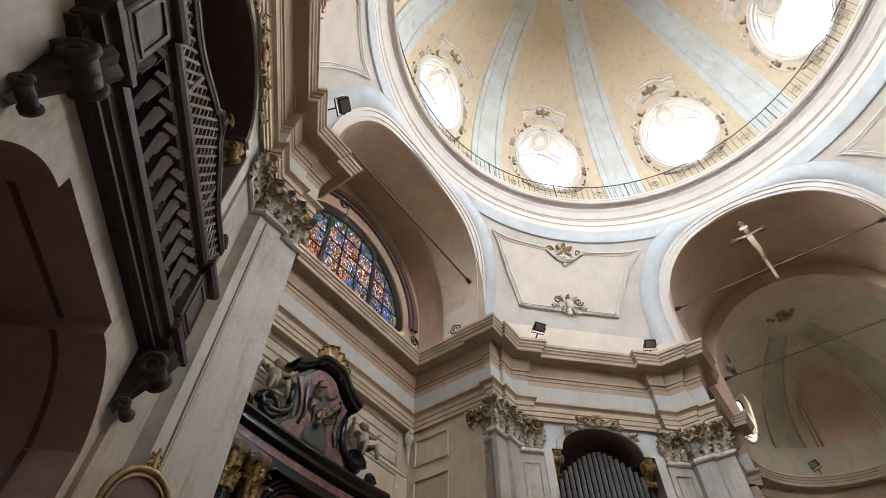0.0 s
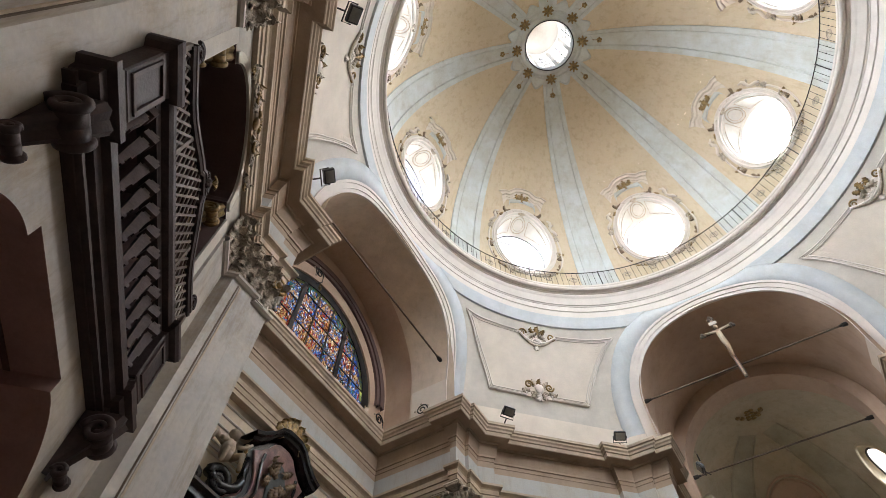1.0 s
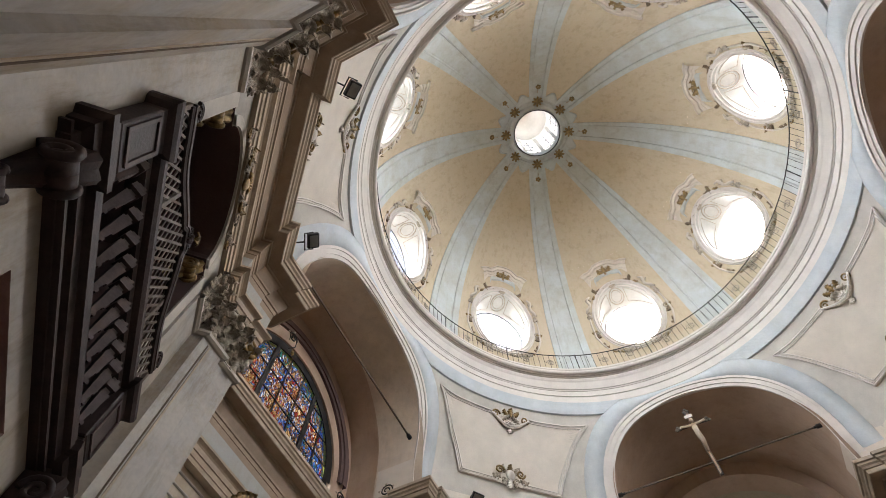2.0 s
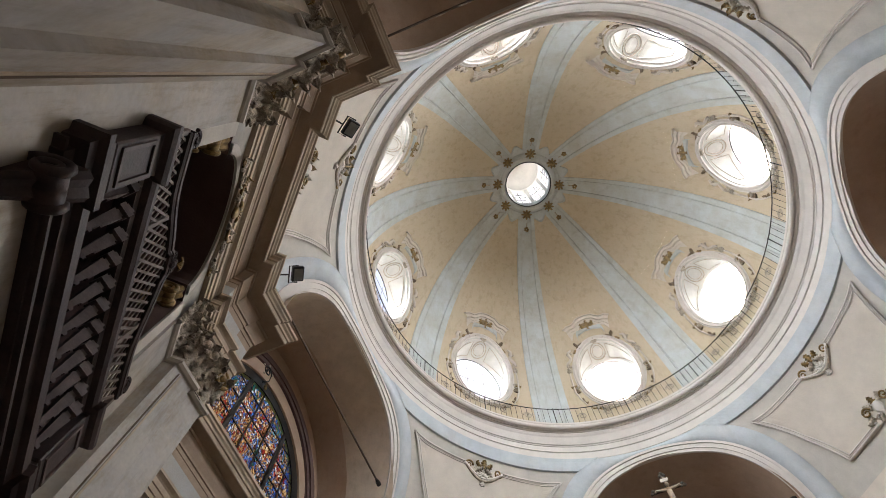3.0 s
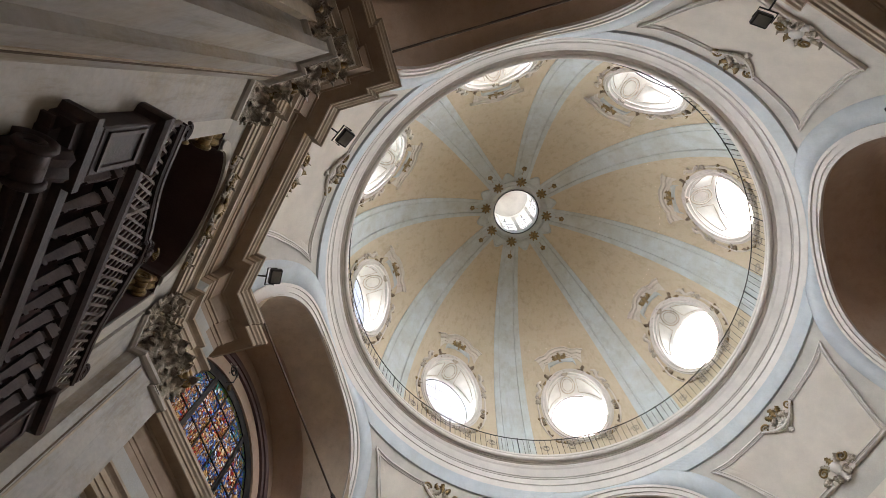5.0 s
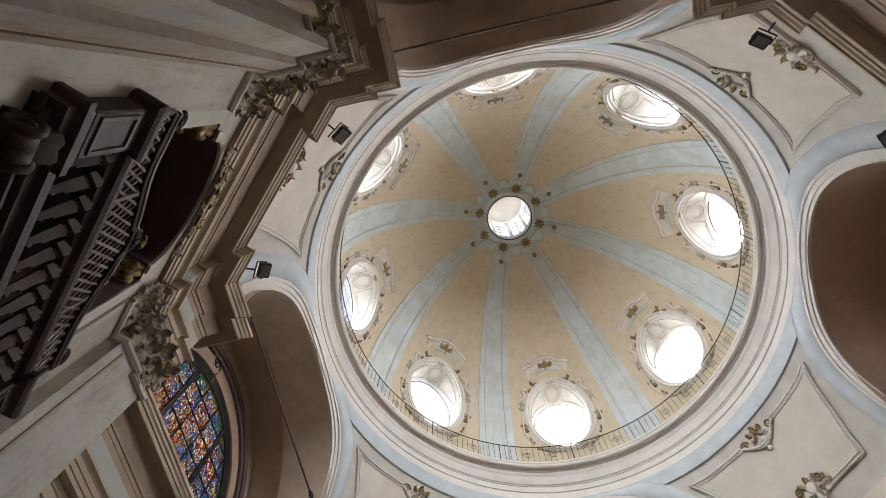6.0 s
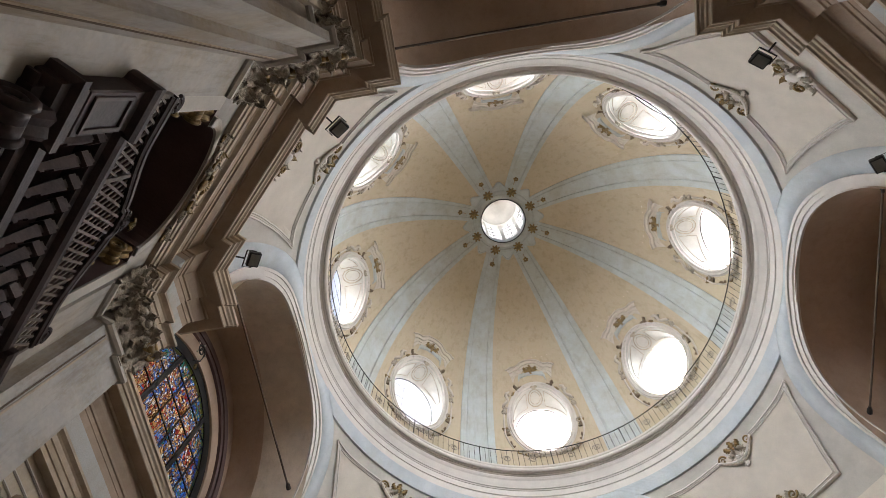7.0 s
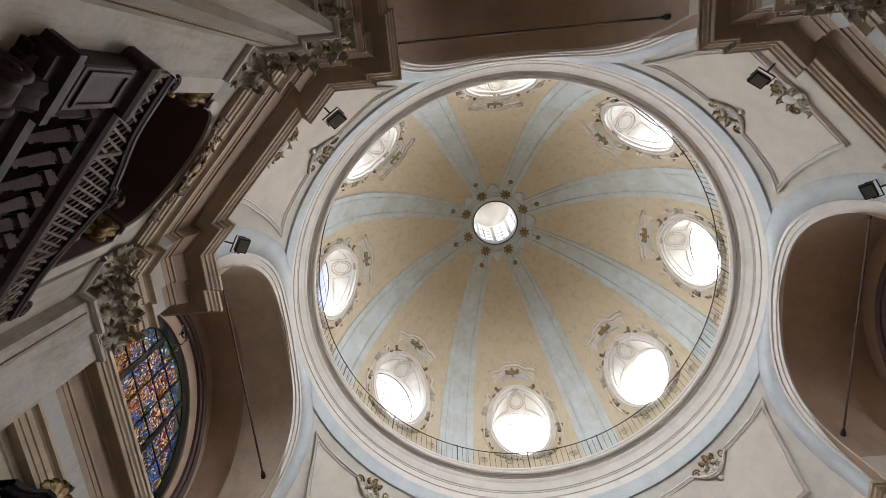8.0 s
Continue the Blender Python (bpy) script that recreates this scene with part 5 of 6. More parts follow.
def stained(name, seed):
    """Leaded antique glass: many small pieces in strong colours that let the daylight through."""
    m = bpy.data.materials.new(name)
    m.use_nodes = True
    nt = m.node_tree
    for n in list(nt.nodes):
        nt.nodes.remove(n)
    o = nt.nodes.new("ShaderNodeOutputMaterial")
    tr = nt.nodes.new("ShaderNodeBsdfTranslucent")
    gl = nt.nodes.new("ShaderNodeBsdfGlossy")
    gl.inputs["Roughness"].default_value = 0.15
    mx = nt.nodes.new("ShaderNodeMixShader")
    mx.inputs[0].default_value = 0.04
    geo = nt.nodes.new("ShaderNodeNewGeometry")
    mp = nt.nodes.new("ShaderNodeMapping")
    mp.inputs["Location"].default_value = (seed, seed * 1.7, seed * 0.3)
    mp.inputs["Scale"].default_value = (1.0, 1.0, 0.6)
    nz = nt.nodes.new("ShaderNodeTexNoise")
    nz.inputs["Scale"].default_value = 3.0
    vo = nt.nodes.new("ShaderNodeTexVoronoi")
    vo.inputs["Scale"].default_value = 24.0
    ve = nt.nodes.new("ShaderNodeTexVoronoi")
    ve.feature, ve.inputs["Scale"].default_value = "DISTANCE_TO_EDGE", 24.0
    add = nt.nodes.new("ShaderNodeMix")
    add.data_type, add.blend_type = "RGBA", "ADD"
    add.inputs["Factor"].default_value = 0.3
    nt.links.new(geo.outputs["Position"], mp.inputs["Vector"])
    nt.links.new(mp.outputs[0], nz.inputs["Vector"])
    nt.links.new(mp.outputs[0], add.inputs["A"])
    nt.links.new(nz.outputs["Color"], add.inputs["B"])
    for v in (vo, ve):
        nt.links.new(add.outputs["Result"], v.inputs["Vector"])
    sep = nt.nodes.new("ShaderNodeSeparateColor")
    nt.links.new(vo.outputs["Color"], sep.inputs[0])
    big = nt.nodes.new("ShaderNodeTexNoise")
    big.inputs["Scale"].default_value = 1.5
    nt.links.new(mp.outputs[0], big.inputs["Vector"])
    mixv = nt.nodes.new("ShaderNodeMath")
    mixv.operation = "MULTIPLY_ADD"
    mixv.inputs[1].default_value = 0.72
    nt.links.new(sep.outputs[0], mixv.inputs[0])
    sub = nt.nodes.new("ShaderNodeMath")
    sub.operation = "MULTIPLY_ADD"
    sub.inputs[1].default_value, sub.inputs[2].default_value = 1.9, -0.80
    nt.links.new(big.outputs["Fac"], sub.inputs[0])
    nt.links.new(sub.outputs[0], mixv.inputs[2])
    rp = nt.nodes.new("ShaderNodeValToRGB")
    rp.color_ramp.interpolation = "CONSTANT"
    cols = [(0.02, 0.20, 0.13), (0.05, 0.28, 0.34), (0.10, 0.05, 0.03), (0.02, 0.09, 0.30), (0.05, 0.26, 0.58), (0.16, 0.06, 0.03), (0.66, 0.72, 0.72), (0.03, 0.12, 0.36), (0.30, 0.16, 0.07), (0.50, 0.36, 0.18), (0.14, 0.07, 0.03), (0.66, 0.46, 0.20), (0.26, 0.13, 0.05), (0.05, 0.20, 0.50), (0.70, 0.62, 0.46), (0.42, 0.02, 0.02), (0.26, 0.015, 0.02), (0.42, 0.27, 0.12)]
    cols = [tuple(0.72 * v + 0.28 * g for v, g in zip(c, (0.22, 0.17, 0.13))) for c in cols]
    el = rp.color_ramp.elements
    for i, c in enumerate(cols):
        e = el[i] if i < 2 else el.new(i / len(cols))
        e.position, e.color = i / len(cols), (*c, 1)
    nt.links.new(mixv.outputs[0], rp.inputs[0])
    lead = nt.nodes.new("ShaderNodeMapRange")
    lead.inputs["From Min"].default_value, lead.inputs["From Max"].default_value = 0.03, 0.07
    nt.links.new(ve.outputs["Distance"], lead.inputs["Value"])
    mul = nt.nodes.new("ShaderNodeMix")
    mul.data_type, mul.blend_type = "RGBA", "MULTIPLY"
    mul.inputs["Factor"].default_value = 1.0
    nt.links.new(rp.outputs[0], mul.inputs["A"])
    nt.links.new(lead.outputs[0], mul.inputs["B"])
    nt.links.new(mul.outputs["Result"], tr.inputs["Color"])
    nt.links.new(tr.outputs[0], mx.inputs[1])
    nt.links.new(gl.outputs[0], mx.inputs[2])
    nt.links.new(mx.outputs[0], o.inputs["Surface"])
    return m


STAINED = stained("stained_glass", 2.3)
PEARL = bpy.data.materials.new("yellow_green_glass")
PEARL.use_nodes = True
pn = PEARL.node_tree
pt = pn.nodes.new("ShaderNodeBsdfTranslucent")
pt.inputs["Color"].default_value = (0.42, 0.46, 0.16, 1)
pn.links.new(pt.outputs[0], pn.nodes["Material Output"].inputs["Surface"])
BARS_Y = [-1.82, -1.30, -0.80, -0.27, 0.27, 0.80, 1.28, 1.82]
BARS_Z = [10.1, 10.6, 11.15, 11.7, 12.2, 12.7]


def lunette_window(name, sg):
    """Leaded half-round window in the end wall of a side arm; sg is the side of the church."""
    def flip(mesh):
        return [(sg * x, y, z) for x, y, z in mesh[0]], mesh[1]
    lun = empty(name, Matrix.Identity(4), "half-round stained glass window in bright reds, blues and ambers", kind="structure")
    part("arch_moulding", flip(merge(arc_band(2.22, 2.32, 7.98, 8.06, 40, 11.05), arc_band(2.32, 2.48, 7.94, 8.06, 40, 11.05))), DARKPL, lun)
    part("frame", flip(arc_band(GR, GR + 0.25, 8.10, 8.18)), IRON, lun)
    for y in BARS_Y[1:-1]:
        h = math.sqrt(GR * GR - y * y)
        w = 0.06 if abs(abs(y) - 0.80) < 0.01 else 0.017
        part("mullion" if w > 0.03 else "saddle_bar", flip(box(8.10 if w > 0.03 else 8.11, 8.18, y - w, y + w, 10.1, VZ + h)), IRON, lun)
    for z in BARS_Z[1:-1]:
        h = math.sqrt(max(0, GR * GR - max(0, z - VZ) ** 2))
        part("saddle_bar", flip(box(8.11, 8.18, -h, h, z - 0.014, z + 0.014)), IRON, lun)
    for y0, y1 in zip(BARS_Y[:-1], BARS_Y[1:]):
        for z0, z1 in zip(BARS_Z[:-1], BARS_Z[1:]):
            n = 6
            top = []
            for i in range(n + 1):
                y = y0 + (y1 - y0) * i / n
                top.append((y, min(z1, VZ + math.sqrt(max(0, GR * GR - y * y)))))
            if max(t for _, t in top) <= z0 + 0.02:
                continue
            top = [(y, max(z0 + 0.001, t)) for y, t in top]
            v = [(8.13, y, z0) for y, _ in top] + [(8.13, y, t) for y, t in top]
            v += [(8.136, b, c) for a, b, c in v]
            m = 2 * (n + 1)
            f = [(i, i + 1, i + 2 + n, i + 1 + n) for i in range(n)] + [(i + m, i + 1 + n + m, i + 2 + n + m, i + 1 + m) for i in range(n)]
            part("pane", flip((v, f)), STAINED, lun)
    for q in range(40):
        a0, a1 = math.pi * (q + 0.06) / 40, math.pi * (q + 0.94) / 40
        ring = [(8.124, r * math.cos(a), VZ + r * math.sin(a)) for r, a in ((GR - 0.085, a0), (GR - 0.085, a1), (GR - 0.005, a1), (GR - 0.005, a0))]
        part("border_pane", flip((ring + [(8.129, y, z) for _, y, z in ring], [(0, 1, 2, 3), (7, 6, 5, 4), (0, 4, 5, 1), (1, 5, 6, 2), (2, 6, 7, 3), (3, 7, 4, 0)])), PEARL, lun)
    area_lamp("lunette_light", (sg * 9.2, 0, 11.7), (sg * 8.0, 0, 11.7), 4.6, 3.4, LUNETTE_W)


lunette_window("window_9", -1)
# unseen mirror of the west window, added with its lamp to brighten the east arm
lunette_window("window_12", 1)

# ---- side chapel wall panels and heads ----
XW = -8.28
bars = []
for y0, y1, z0, z1 in ((-2.4, 2.4, 8.02, 8.28), (-2.4, 2.4, 7.52, 7.86), (-2.4, -0.2, 1.0, 7.36), (0.2, 2.4, 1.0, 7.36)):
    bars.append(frame_bars((XW, y1), (XW, y0), z0, z1, 0.04, 0.02))
bars.append(box(XW - 0.01, XW + 0.03, -2.7, 2.7, 7.42, 7.46))
structure("panel_moulding_west", merge(*bars), GREYW, "raised plaster panel mouldings on the chapel wall")
structure("panel_moulding_chapel_side", merge(frame_bars((-7.25, 2.77), (-8.1, 2.77), 1.0, 7.3), frame_bars((-7.25, 2.77), (-8.1, 2.77), 7.6, 8.2)), GREYW, "raised plaster panel mouldings on the chapel side wall")
for y in (2.62, -2.62):
    hd = empty("stucco_mask", pose(-8.16, y, 8.22, 0, 0, 135 if y > 0 else 45) , "grey stucco grotesque mask corbel in the chapel corner", "ornament", "corner masks")
    part("mask", merge(blob(0, 0, 0.0, 0.11, 0.10, 0.17, 10, 8), blob(0, -0.08, -0.03, 0.03, 0.05, 0.05, 6, 5), blob(-0.09, -0.03, 0.1, 0.06, 0.06, 0.06, 6, 5), blob(0.09, -0.03, 0.1, 0.06, 0.06, 0.06, 6, 5), blob(0, 0, -0.22, 0.05, 0.05, 0.12, 6, 6)), GREYW, hd, smooth=True)
    part("tassel", tube([(0, 0, -0.3), (0, 0, -0.62)], [0.03, 0.012], 6), GREYW, hd)

# ---- altarpiece ----
altar = empty("altarpiece", pose(-8.12, 0, 0, 0, 0, 90), "tall black and rose marble baroque altarpiece with gilded carving", "altarpiece")
half = [(0.0, 8.24), (0.16, 8.23), (0.30, 8.16), (0.44, 7.98), (0.62, 7.82), (0.78, 7.74), (0.70, 7.58), (0.60, 7.40), (0.55, 7.18), (0.56, 6.98), (0.64, 6.84), (0.80, 6.74), (0.92, 6.60), (0.92, 6.36)]
outl = half + [(-x, z) for x, z in reversed(half[1:])]
part("gable_backing", prism(outl, -0.05, 0.36), BLACKM, altar)
inner = [(x * 0.80, 6.46 + (z - 6.36) * 0.90) for x, z in outl]
part("gable_field", prism(inner, -0.09, -0.05), ROUGEM, altar, "rose marble field")
inner2 = [(x * 0.30, 6.66 + (z - 6.36) * 0.60) for x, z in outl]
part("gable_tablet", prism(inner2, -0.12, -0.09), GREENM, altar, "green-grey marble tablet")
for s in (-1, 1):
    part("inlay", tube([(s * x, -0.115, z) for x, z in ((0.40, 7.75), (0.42, 7.55), (0.38, 7.3), (0.36, 7.05), (0.44, 6.85))], 0.03, 6), BLACKM, altar)
hood = half[:6]
hp = [(-x, z) for x, z in reversed(hood[1:])] + hood
rows = [[(x * k, y, z + dz) for x, z in hp] for k, y, dz in ((1.0, -0.06, -0.03), (1.02, -0.20, 0.0), (1.05, -0.22, 0.05), (1.04, -0.27, 0.08), (1.07, -0.28, 0.14), (1.07, 0.30, 0.16))]
part("hood_cornice", grid_mesh(rows), BLACKM, altar)
for s in (-1, 1):
    part("volute", merge(tube([(s * 1.02 + s * a, -0.05, 6.86 + b) for a, b in spiral(1.6, 0.22, 0.04, 26)], [0.08 - 0.03 * i / 26 for i in range(27)], 8), tube([(s * 1.02, 0.1, 6.86), (s * 1.02, -0.1, 6.86)], 0.10, 12)), BLACKM, altar, smooth=True)
    part("scroll_buttress", tube([(s * x, -0.06, z) for x, z in ((0.66, 7.52), (0.62, 7.30), (0.63, 7.10), (0.70, 6.94), (0.84, 6.84), (1.0, 6.80), (1.16, 6.86), (1.26, 7.0))], [0.045, 0.055, 0.065, 0.075, 0.08, 0.08, 0.07, 0.05], 8), BLACKM, altar, smooth=True)
    part("flank_field", prism([(s * x, z) for x, z in ((0.50, 6.36), (0.52, 7.20), (0.60, 6.98), (0.76, 6.80), (1.0, 6.72), (1.34, 6.58), (1.40, 6.36))], -0.02, 0.30), ROUGEM, altar, "rose marble field")
    part("volute", tube([(s * 1.46 + s * a, -0.05, 6.72 + b) for a, b in spiral(1.4, 0.13, 0.03, 20)], 0.045, 8), BLACKM, altar, smooth=True)
    part("gilded_drop", merge(*[blob(s * 0.80, -0.12, 7.62 - 0.09 * q, 0.045, 0.04, 0.05, 6, 4) for q in range(6)]), GOLD, altar)
# curved entablature, columns and lower body
def ent_row(y0, z0):
    return [(x, y0 - 0.10 * math.cos(x * 0.9), z0 - 0.27 + 0.15 * (x / 1.75) ** 2) for x in [-1.75 + 3.5 * i / 28 for i in range(29)]]
part("entablature", grid_mesh([ent_row(0.36, 6.66), ent_row(-0.30, 6.66), ent_row(-0.32, 6.60), ent_row(-0.24, 6.55), ent_row(-0.24, 6.47), ent_row(-0.14, 6.42), ent_row(-0.14, 6.25), ent_row(-0.18, 6.22), ent_row(-0.18, 6.10), ent_row(0.36, 6.10)]), BLACKM, altar)
part("frieze_inlay", grid_mesh([ent_row(-0.148, 6.40), ent_row(-0.148, 6.27)]), ROUGEM, altar)
part("body", box(-1.65, 1.65, 0.0, 0.36, 1.1, 6.0), BLACKM, altar)
part("altar_table", bevelled(box(-1.5, 1.5, -0.9, 0.36, 0.0, 1.1), 0.03), ROUGEM, altar)
part("arch_moulding", merge(*[tube([(0.72 * k * math.cos(math.pi * i / 24), -0.06 - 0.03 * j, 5.15 + 0.72 * k * math.sin(math.pi * i / 24)) for i in range(25)], 0.045, 6) for j, k in enumerate((1.0, 1.1, 1.2))]), BLACKM, altar)
part("niche_field", prism([(0.66, 2.0)] + [(0.66 * math.cos(math.pi * i / 20), 5.15 + 0.66 * math.sin(math.pi * i / 20)) for i in range(21)] + [(-0.66, 2.0)], -0.03, 0.0), ROUGEM, altar)
for s in (-1, 1):
    for x in (1.0, 1.42):
        col = part("column", revolve([(0.16, 1.1), (0.16, 1.3), (0.12, 1.36), (0.125, 3.0), (0.10, 5.45)], 18, centre=(s * x, -0.16)), BLACKM, altar, smooth=True)
        for q in range(6):
            for r in (0, 1):
                part("gilded_leaf", moved(leaf_mesh(0.12, 0.27, 0.22), Matrix.Translation((s * x, -0.16, 5.28 + 0.24 * r)) @ pose(0, 0, 0, 0, 0, 60 * q + 30 * r) @ Matrix.Translation((0, -0.10, 0))), GOLD, altar, smooth=True)
        part("gilded_capital", merge(revolve([(0.10, 5.27), (0.13, 5.75), (0.19, 5.80), (0.19, 5.92)], 16, centre=(s * x, -0.16))), BRONZE, col, "bronzed bell of a capital", True)
for q in range(-3, 4):
    part("crown_leaf", moved(leaf_mesh(0.16, 0.44 - 0.05 * abs(q), 0.12), Matrix.Translation((0.07 * q, -0.16, 8.31 - 0.012 * q * q)) @ pose(0, 0, 0, 0, 13 * q, 0)), GOLD, altar, smooth=True)
rl = random.Random(5)
for i in range(len(hp) - 1):
    for f in (0.1, 0.6):
        x, z = hp[i][0] + (hp[i + 1][0] - hp[i][0]) * f, hp[i][1] + (hp[i + 1][1] - hp[i][1]) * f
        if abs(x) > 0.25 and rl.random() < 0.8:
            part("gilded_leaf", moved(leaf_mesh(0.07, rl.uniform(0.08, 0.15), 0.05), Matrix.Translation((x, -0.10, z + 0.13)) @ pose(0, 0, rl.uniform(-30, 30), 0, 40 * x + rl.uniform(-25, 25), 0)), GOLD, altar, smooth=True)
for q in range(16):
    a, r = rl.uniform(0, 6.28), rl.uniform(0.02, 0.24)
    part("bronzed_leaf", moved(leaf_mesh(0.10, 0.20, 0.10), Matrix.Translation((r * math.cos(a), -0.13, 7.40 + 1.3 * r * math.sin(a))) @ pose(0, 0, 0, 0, math.degrees(math.pi / 2 - a) + rl.uniform(-40, 40), 0)), BRONZE, altar, smooth=True)

# two seated putto statues, each one plain mesh
def putto(m, s):
    parts = [blob(0, 0, 0.30, 0.12, 0.11, 0.19, 10, 8), blob(0, -0.01, 0.17, 0.13, 0.12, 0.10, 10, 6), blob(s * 0.02, -0.03, 0.58, 0.085, 0.09, 0.10, 10, 8), blob(s * 0.02, 0.02, 0.63, 0.09, 0.09, 0.08, 8, 6),
             tube([(0.08, -0.04, 0.15), (0.14, -0.24, 0.16), (0.16, -0.26, -0.10)], [0.07, 0.055, 0.035], 8), tube([(-0.08, -0.04, 0.15), (-0.16, -0.22, 0.10), (-0.20, -0.24, -0.16)], [0.07, 0.055, 0.035], 8),
             tube([(0.10, 0, 0.42), (0.24, -0.08, 0.44), (0.34, -0.14, 0.55)], [0.045, 0.04, 0.025], 7), tube([(-0.10, 0, 0.42), (-0.24, -0.08, 0.34), (-0.28, -0.18, 0.26)], [0.045, 0.04, 0.025], 7),
             tube([(0.06, 0.10, 0.40), (0.22, 0.16, 0.56), (0.28, 0.16, 0.36)], [0.03, 0.07, 0.02], 7), tube([(-0.06, 0.10, 0.40), (-0.22, 0.16, 0.56), (-0.28, 0.16, 0.36)], [0.03, 0.07, 0.02], 7)]
    ob = part("putto_statue", merge(*parts), PUTTOM, None, smooth=True)
    ob.matrix_basis = m
    tagged(ob, "brownish stucco putto statue seated on an altar volute, shade in its colour", "statue", "altar putti")


putto(pose(-8.0, -1.12, 7.06, 0, 0, 90) @ Matrix.Scale(0.95, 4), 1)
putto(pose(-8.0, 1.10, 7.04, 0, 0, 90) @ Matrix.Scale(0.95, 4), -1)

# oval gilt picture on the pier
pic = empty("oval_picture", pose(-5.98, -3.33, 3.62, 0, 0, 90), "oval gilt-framed dark devotional picture with a small finial on the pier", "picture")
for r, rad in ((0.29, 0.028), (0.245, 0.016)):
    part("frame", tube([(r * math.cos(2 * math.pi * i / 36), -0.02, 1.25 * r * math.sin(2 * math.pi * i / 36)) for i in range(36)], rad, 8, True), GOLD, pic, "gilded frame", True)
part("canvas", prism([(0.25 * math.cos(2 * math.pi * i / 32), 0.31 * math.sin(2 * math.pi * i / 32)) for i in range(32)], -0.012, 0.02), DARKPL, pic, "dark painted canvas")
part("finial", merge(tube([(0, -0.02, 0.38), (0, -0.02, 0.56)], [0.03, 0.012], 8), tube([(-0.05, -0.02, 0.50), (0.05, -0.02, 0.50)], 0.012, 6), *[tube([(s * a, -0.02, 0.40 + b) for a, b in spiral(1.2, 0.05, 0.015, 14)], 0.012, 5) for s in (-1, 1)]), GOLD, pic)

# ---- presbytery arch and apse ----
def arch2(y0, y1, r, zs):
    n = 40
    row = [(r, 10.1)] + [(r * math.cos(math.pi * i / n), zs + r * math.sin(math.pi * i / n)) for i in range(n + 1)] + [(-r, 10.1)]
    big = [(r + 0.5, 10.1)] + [((r + 0.5) * math.cos(math.pi * i / n), zs + (r + 0.5) * math.sin(math.pi * i / n)) for i in range(n + 1)] + [(-r - 0.5, 10.1)]
    return grid_mesh([[(x, y0, z) for x, z in big], [(x, y0, z) for x, z in row], [(x, y1, z) for x, z in row], [(x, y1, z) for x, z in big]])


structure("presbytery_arch", arch2(9.05, 9.75, 2.33, 11.35), VAULT, "brown plastered presbytery arch")
APR, APZ = 3.02, 11.15
APW = material("greenish_apse_plaster", (0.56, 0.48, 0.35), 0.88, vary=0.1, scale=1.5, tint=(0.48, 0.42, 0.30), stain=0.4)
OLIVE = material("olive_grey_limewash", (0.47, 0.425, 0.31), 0.88, vary=0.1, scale=1.5, stain=0.3)


def apse_point(th, ph, lift=0.0):
    """th: 0 to 180 degrees round the apse; ph: 0 at springing, 90 at the crown."""
    r = APR - lift
    return (r * math.cos(radians(th)) * math.cos(radians(ph)), 11.0 + r * math.sin(radians(th)) * math.cos(radians(ph)), APZ + 0.93 * r * math.sin(radians(ph)))


def apse_skip(th, ph):
    for c in (30, 150):
        if ((th - c) / 9.5) ** 2 + ((ph - 17) / 16.0) ** 2 < 1:
            return True
    return False


NT, NP = 240, 120
v, f = grid_mesh([[apse_point(180 * i / NT, 90 * j / NP) for i in range(NT + 1)] for j in range(NP + 1)])
f = [q for k, q in enumerate(f) if not apse_skip(180 * ((k % NT) + 0.5) / NT, 90 * ((k // NT) + 0.5) / NP)]
structure("apse_semidome", (v, f), APW, "greenish-beige plastered apse semidome pierced by windows", True)
structure("apse_attic", grid_mesh([[apse_point(180 * i / 60, 0)[:2] + (10.1,) for i in range(61)], [apse_point(180 * i / 60, 0) for i in range(61)]]), APW, "beige attic band above the apse cornice")
rowa = [apse_point(0, 0)[0:1] + (10.1,)] + [(APR * math.cos(math.pi * i / 40), APZ + 0.93 * APR * math.sin(math.pi * i / 40)) for i in range(41)] + [(-APR, 10.1)]
structure("apse_vault", grid_mesh([[(x, 9.7, z) for x, z in rowa], [(x, 11.0, z) for x, z in rowa]]), APW, "greenish-beige plastered vault in front of the apse", True)
for th in (56, 124):
    rows = []
    for j in range(41):
        ph = 74 * j / 40
        hw = math.degrees((0.50 - 0.22 * j / 40) / (APR * math.cos(radians(ph))))
        rows.append([apse_point(th + (90 - th) * 0.25 * (j / 40) ** 3 + hw * a, ph, l) for a, l in ((-1.0, -0.01), (-1.0, 0.045), (-0.88, 0.06), (-0.82, 0.03), (0.82, 0.03), (0.88, 0.06), (1.0, 0.045), (1.0, -0.01))])
    structure("apse_rib", grid_mesh(rows), OLIVE, "broad olive-grey plaster band on the apse semidome")
structure("apse_medallion", (lambda d: merge(*[blob(0 + 0.42 * math.cos(q * 0.7) * (0.4 + 0.6 * (q % 3) / 2), 10.98 + 0.2 * math.sin(q * 0.7) * (0.4 + 0.6 * (q % 2)), 13.93, 0.09, 0.07, 0.04, 6, 4) for q in range(18)]))(0), GOLD, "dark gilded stucco medallion at the crown of the apse", True)
arch_n = [(0.85 * math.cos(math.pi * i / 20), 0.85 * math.sin(math.pi * i / 20)) for i in range(21)]


def on_apse(x, h, lift):
    return apse_point(90 - math.degrees(x / APR), math.degrees(h / APR), lift)


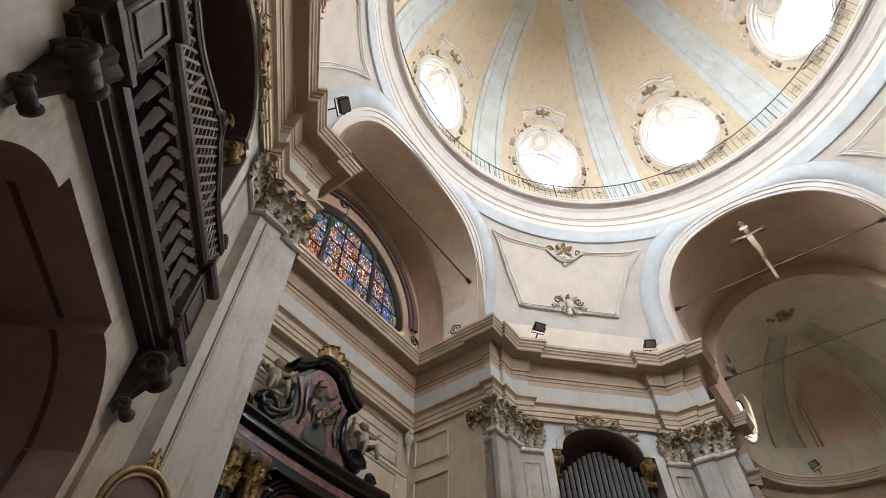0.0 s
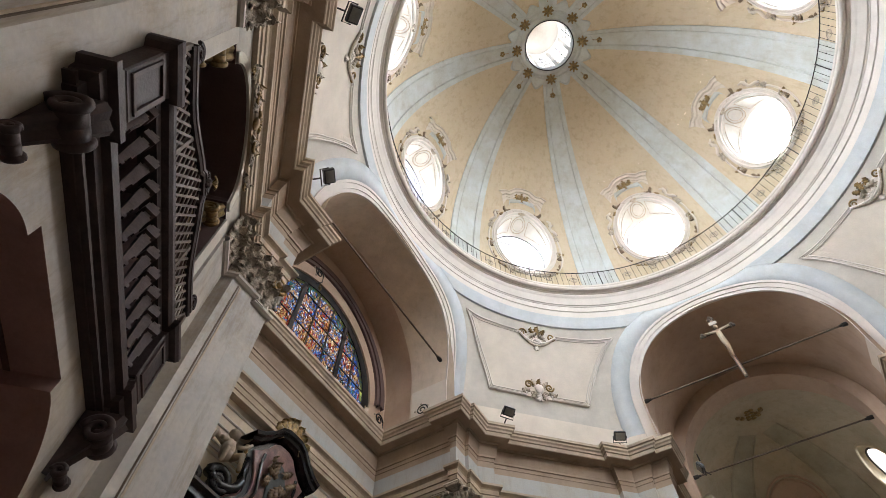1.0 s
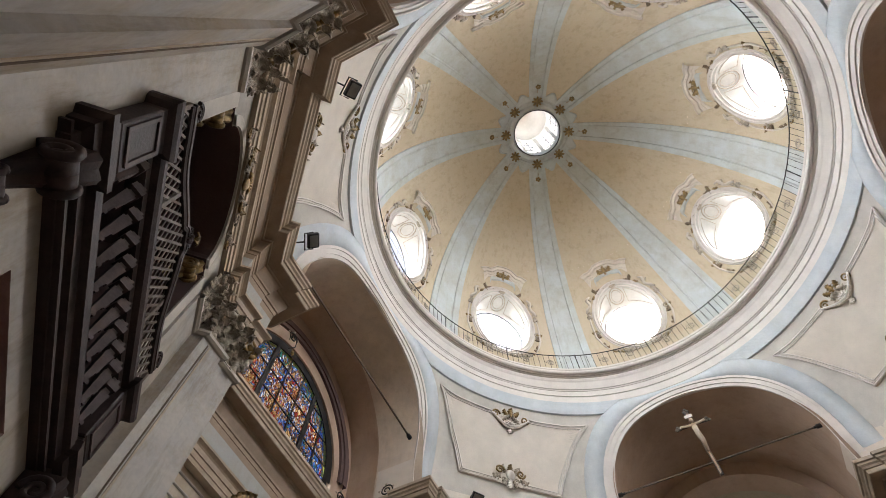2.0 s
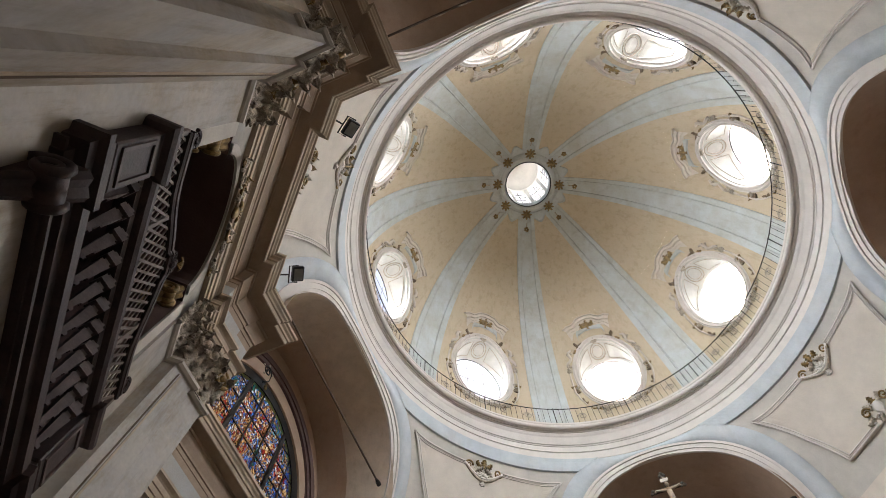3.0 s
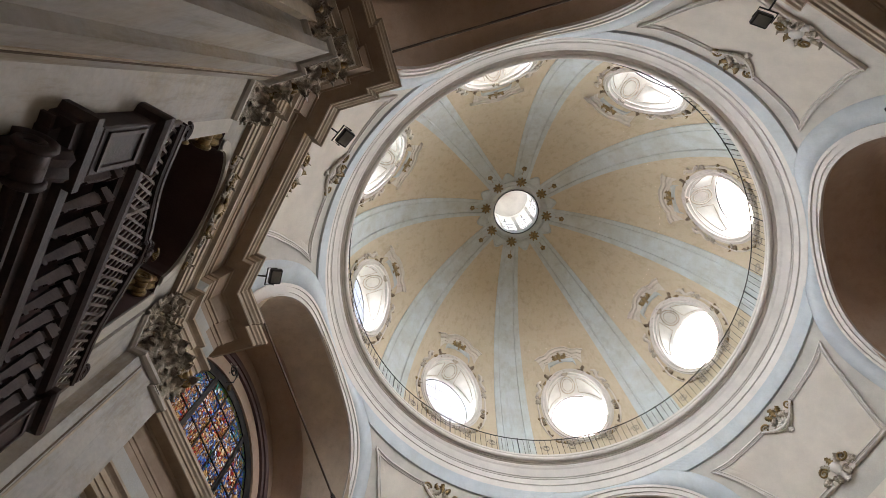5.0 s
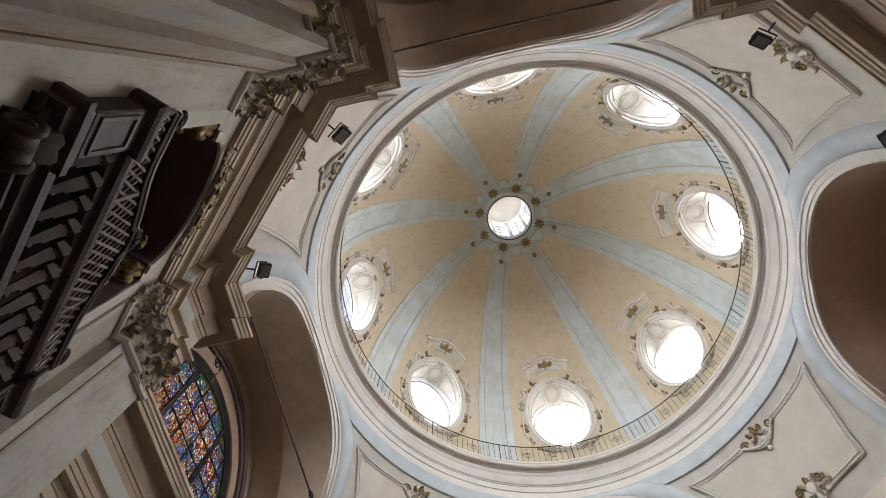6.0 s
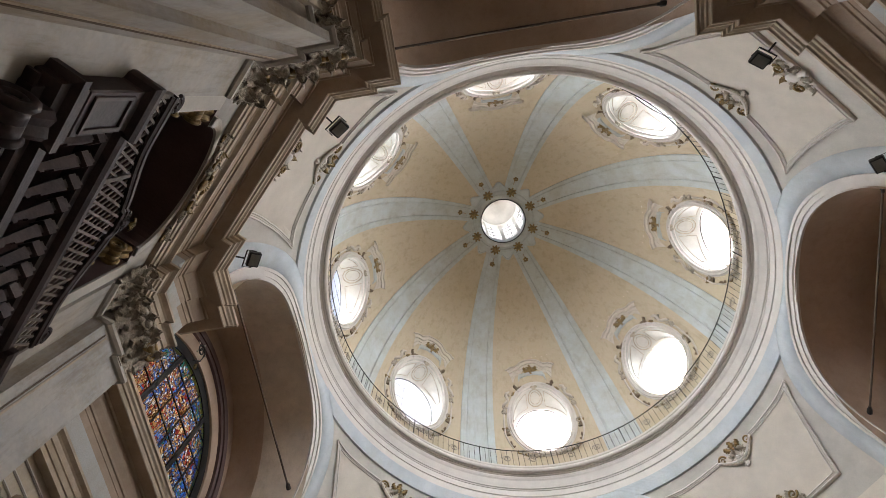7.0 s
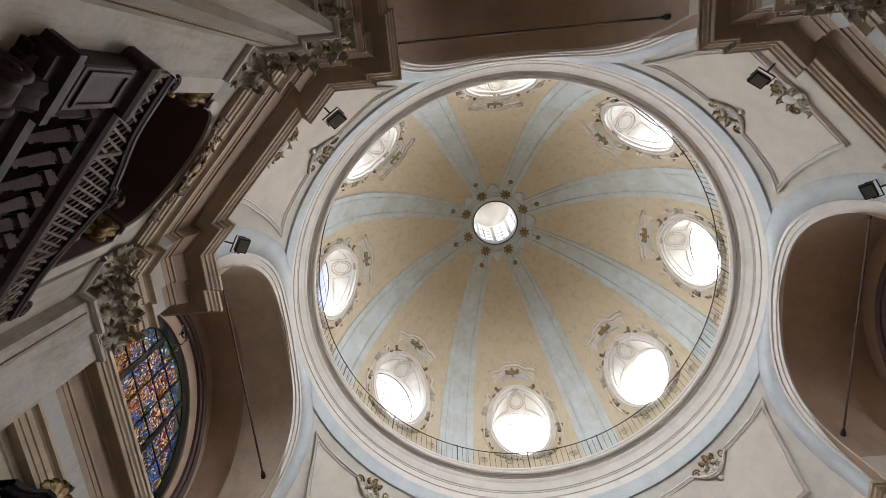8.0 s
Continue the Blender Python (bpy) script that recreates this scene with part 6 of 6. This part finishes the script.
# flat sheet in darker brown, painting the shade of a recessed panel
structure("apse_niche_field", grid_mesh([[on_apse(x, h, 0.012) for x in [0.84 * (i / 6 - 1) * (1 if h < 1.35 else math.sqrt(max(0.0, 1 - ((h - 1.35) / 0.86) ** 2))) for i in range(13)]] for h in [2.2 * j / 22 for j in range(23)]]), VAULT, "flat field of a blind apse niche, recess shade in its brown", True)
structure("apse_niche_band", merge(*[tube([on_apse(s, 0.0, 0.03)] + [on_apse(x * k, 1.35 + z * k, 0.03) for x, z in arch_n] + [on_apse(-s, 0.0, 0.03)], 0.04, 6) for k, s in ((1.0, 0.85), (1.15, 0.98))]), VAULT, "raised plaster band framing a blind niche in the apse")
for th, nm in ((30, "window_10"), (150, "window_11")):
    win = empty(nm, Matrix.Identity(4), "tall oval apse window with pale splayed reveal and leaded panes", kind="structure")
    ins = [apse_point(th + 9.6 * math.cos(2 * math.pi * i / 40), 17 + 16.2 * math.sin(2 * math.pi * i / 40), 0.02) for i in range(40)]
    d = Vector((math.cos(radians(th)), math.sin(radians(th)), 0))
    out = [Vector(p) + d * (0.34 - 0.16 * math.sin(2 * math.pi * i / 40)) for i, p in enumerate(ins)]
    cen = sum(out, Vector()) / 40
    out = [cen + (p - cen) * 0.86 for p in out]
    part("reveal", grid_mesh([ins, [Vector(p) + d * 0.1 for p in ins], out], close_u=True), APW, win, smooth=True)
    part("window_frame", tube(out, 0.035, 6, True), IRON, win)
    part("reveal_moulding", tube(ins, 0.05, 6, True), APW, win)
    side = Vector((-d.y, d.x, 0))
    for q in (-0.22, 0.22):
        part("glazing_bar", tube([cen + side * q + Vector((0, 0, -0.75)), cen + side * q + Vector((0, 0, 0.75))], 0.014, 5), IRON, win)
    for q in (-0.4, 0, 0.4):
        part("glazing_bar", tube([cen - side * 0.6 + Vector((0, 0, q)), cen + side * 0.6 + Vector((0, 0, q))], 0.012, 5), IRON, win)

# iron candle brackets on the cornice
for m in (pose(-6.85, 2.5, 10.55, 0, 0, 0), pose(-7.75, -0.82, 12.6, 0, 0, 90), pose(-1.95, 8.4, 11.3, 0, 0, 90), pose(-7.9, 2.3, 10.6, 0, 0, 90)):
    br = empty("iron_bracket", m, "small curled wrought-iron bracket above the cornice", "bracket", "iron brackets")
    part("scroll", tube([(a, 0, b) for a, b in spiral(1.7, 0.15, 0.03, 24)], 0.018, 6), IRON, br, smooth=True)
    part("arm", tube([(0.15, 0, 0), (0.16, 0, -0.2), (0.05, 0.05, -0.35)], 0.016, 6), IRON, br)
    for k in range(4):
        part("leaf", blob(0.18 * math.cos(k * 1.3 + 0.4), 0, 0.18 * math.sin(k * 1.3 + 0.4), 0.03, 0.02, 0.03, 6, 4), STUCCO, br)
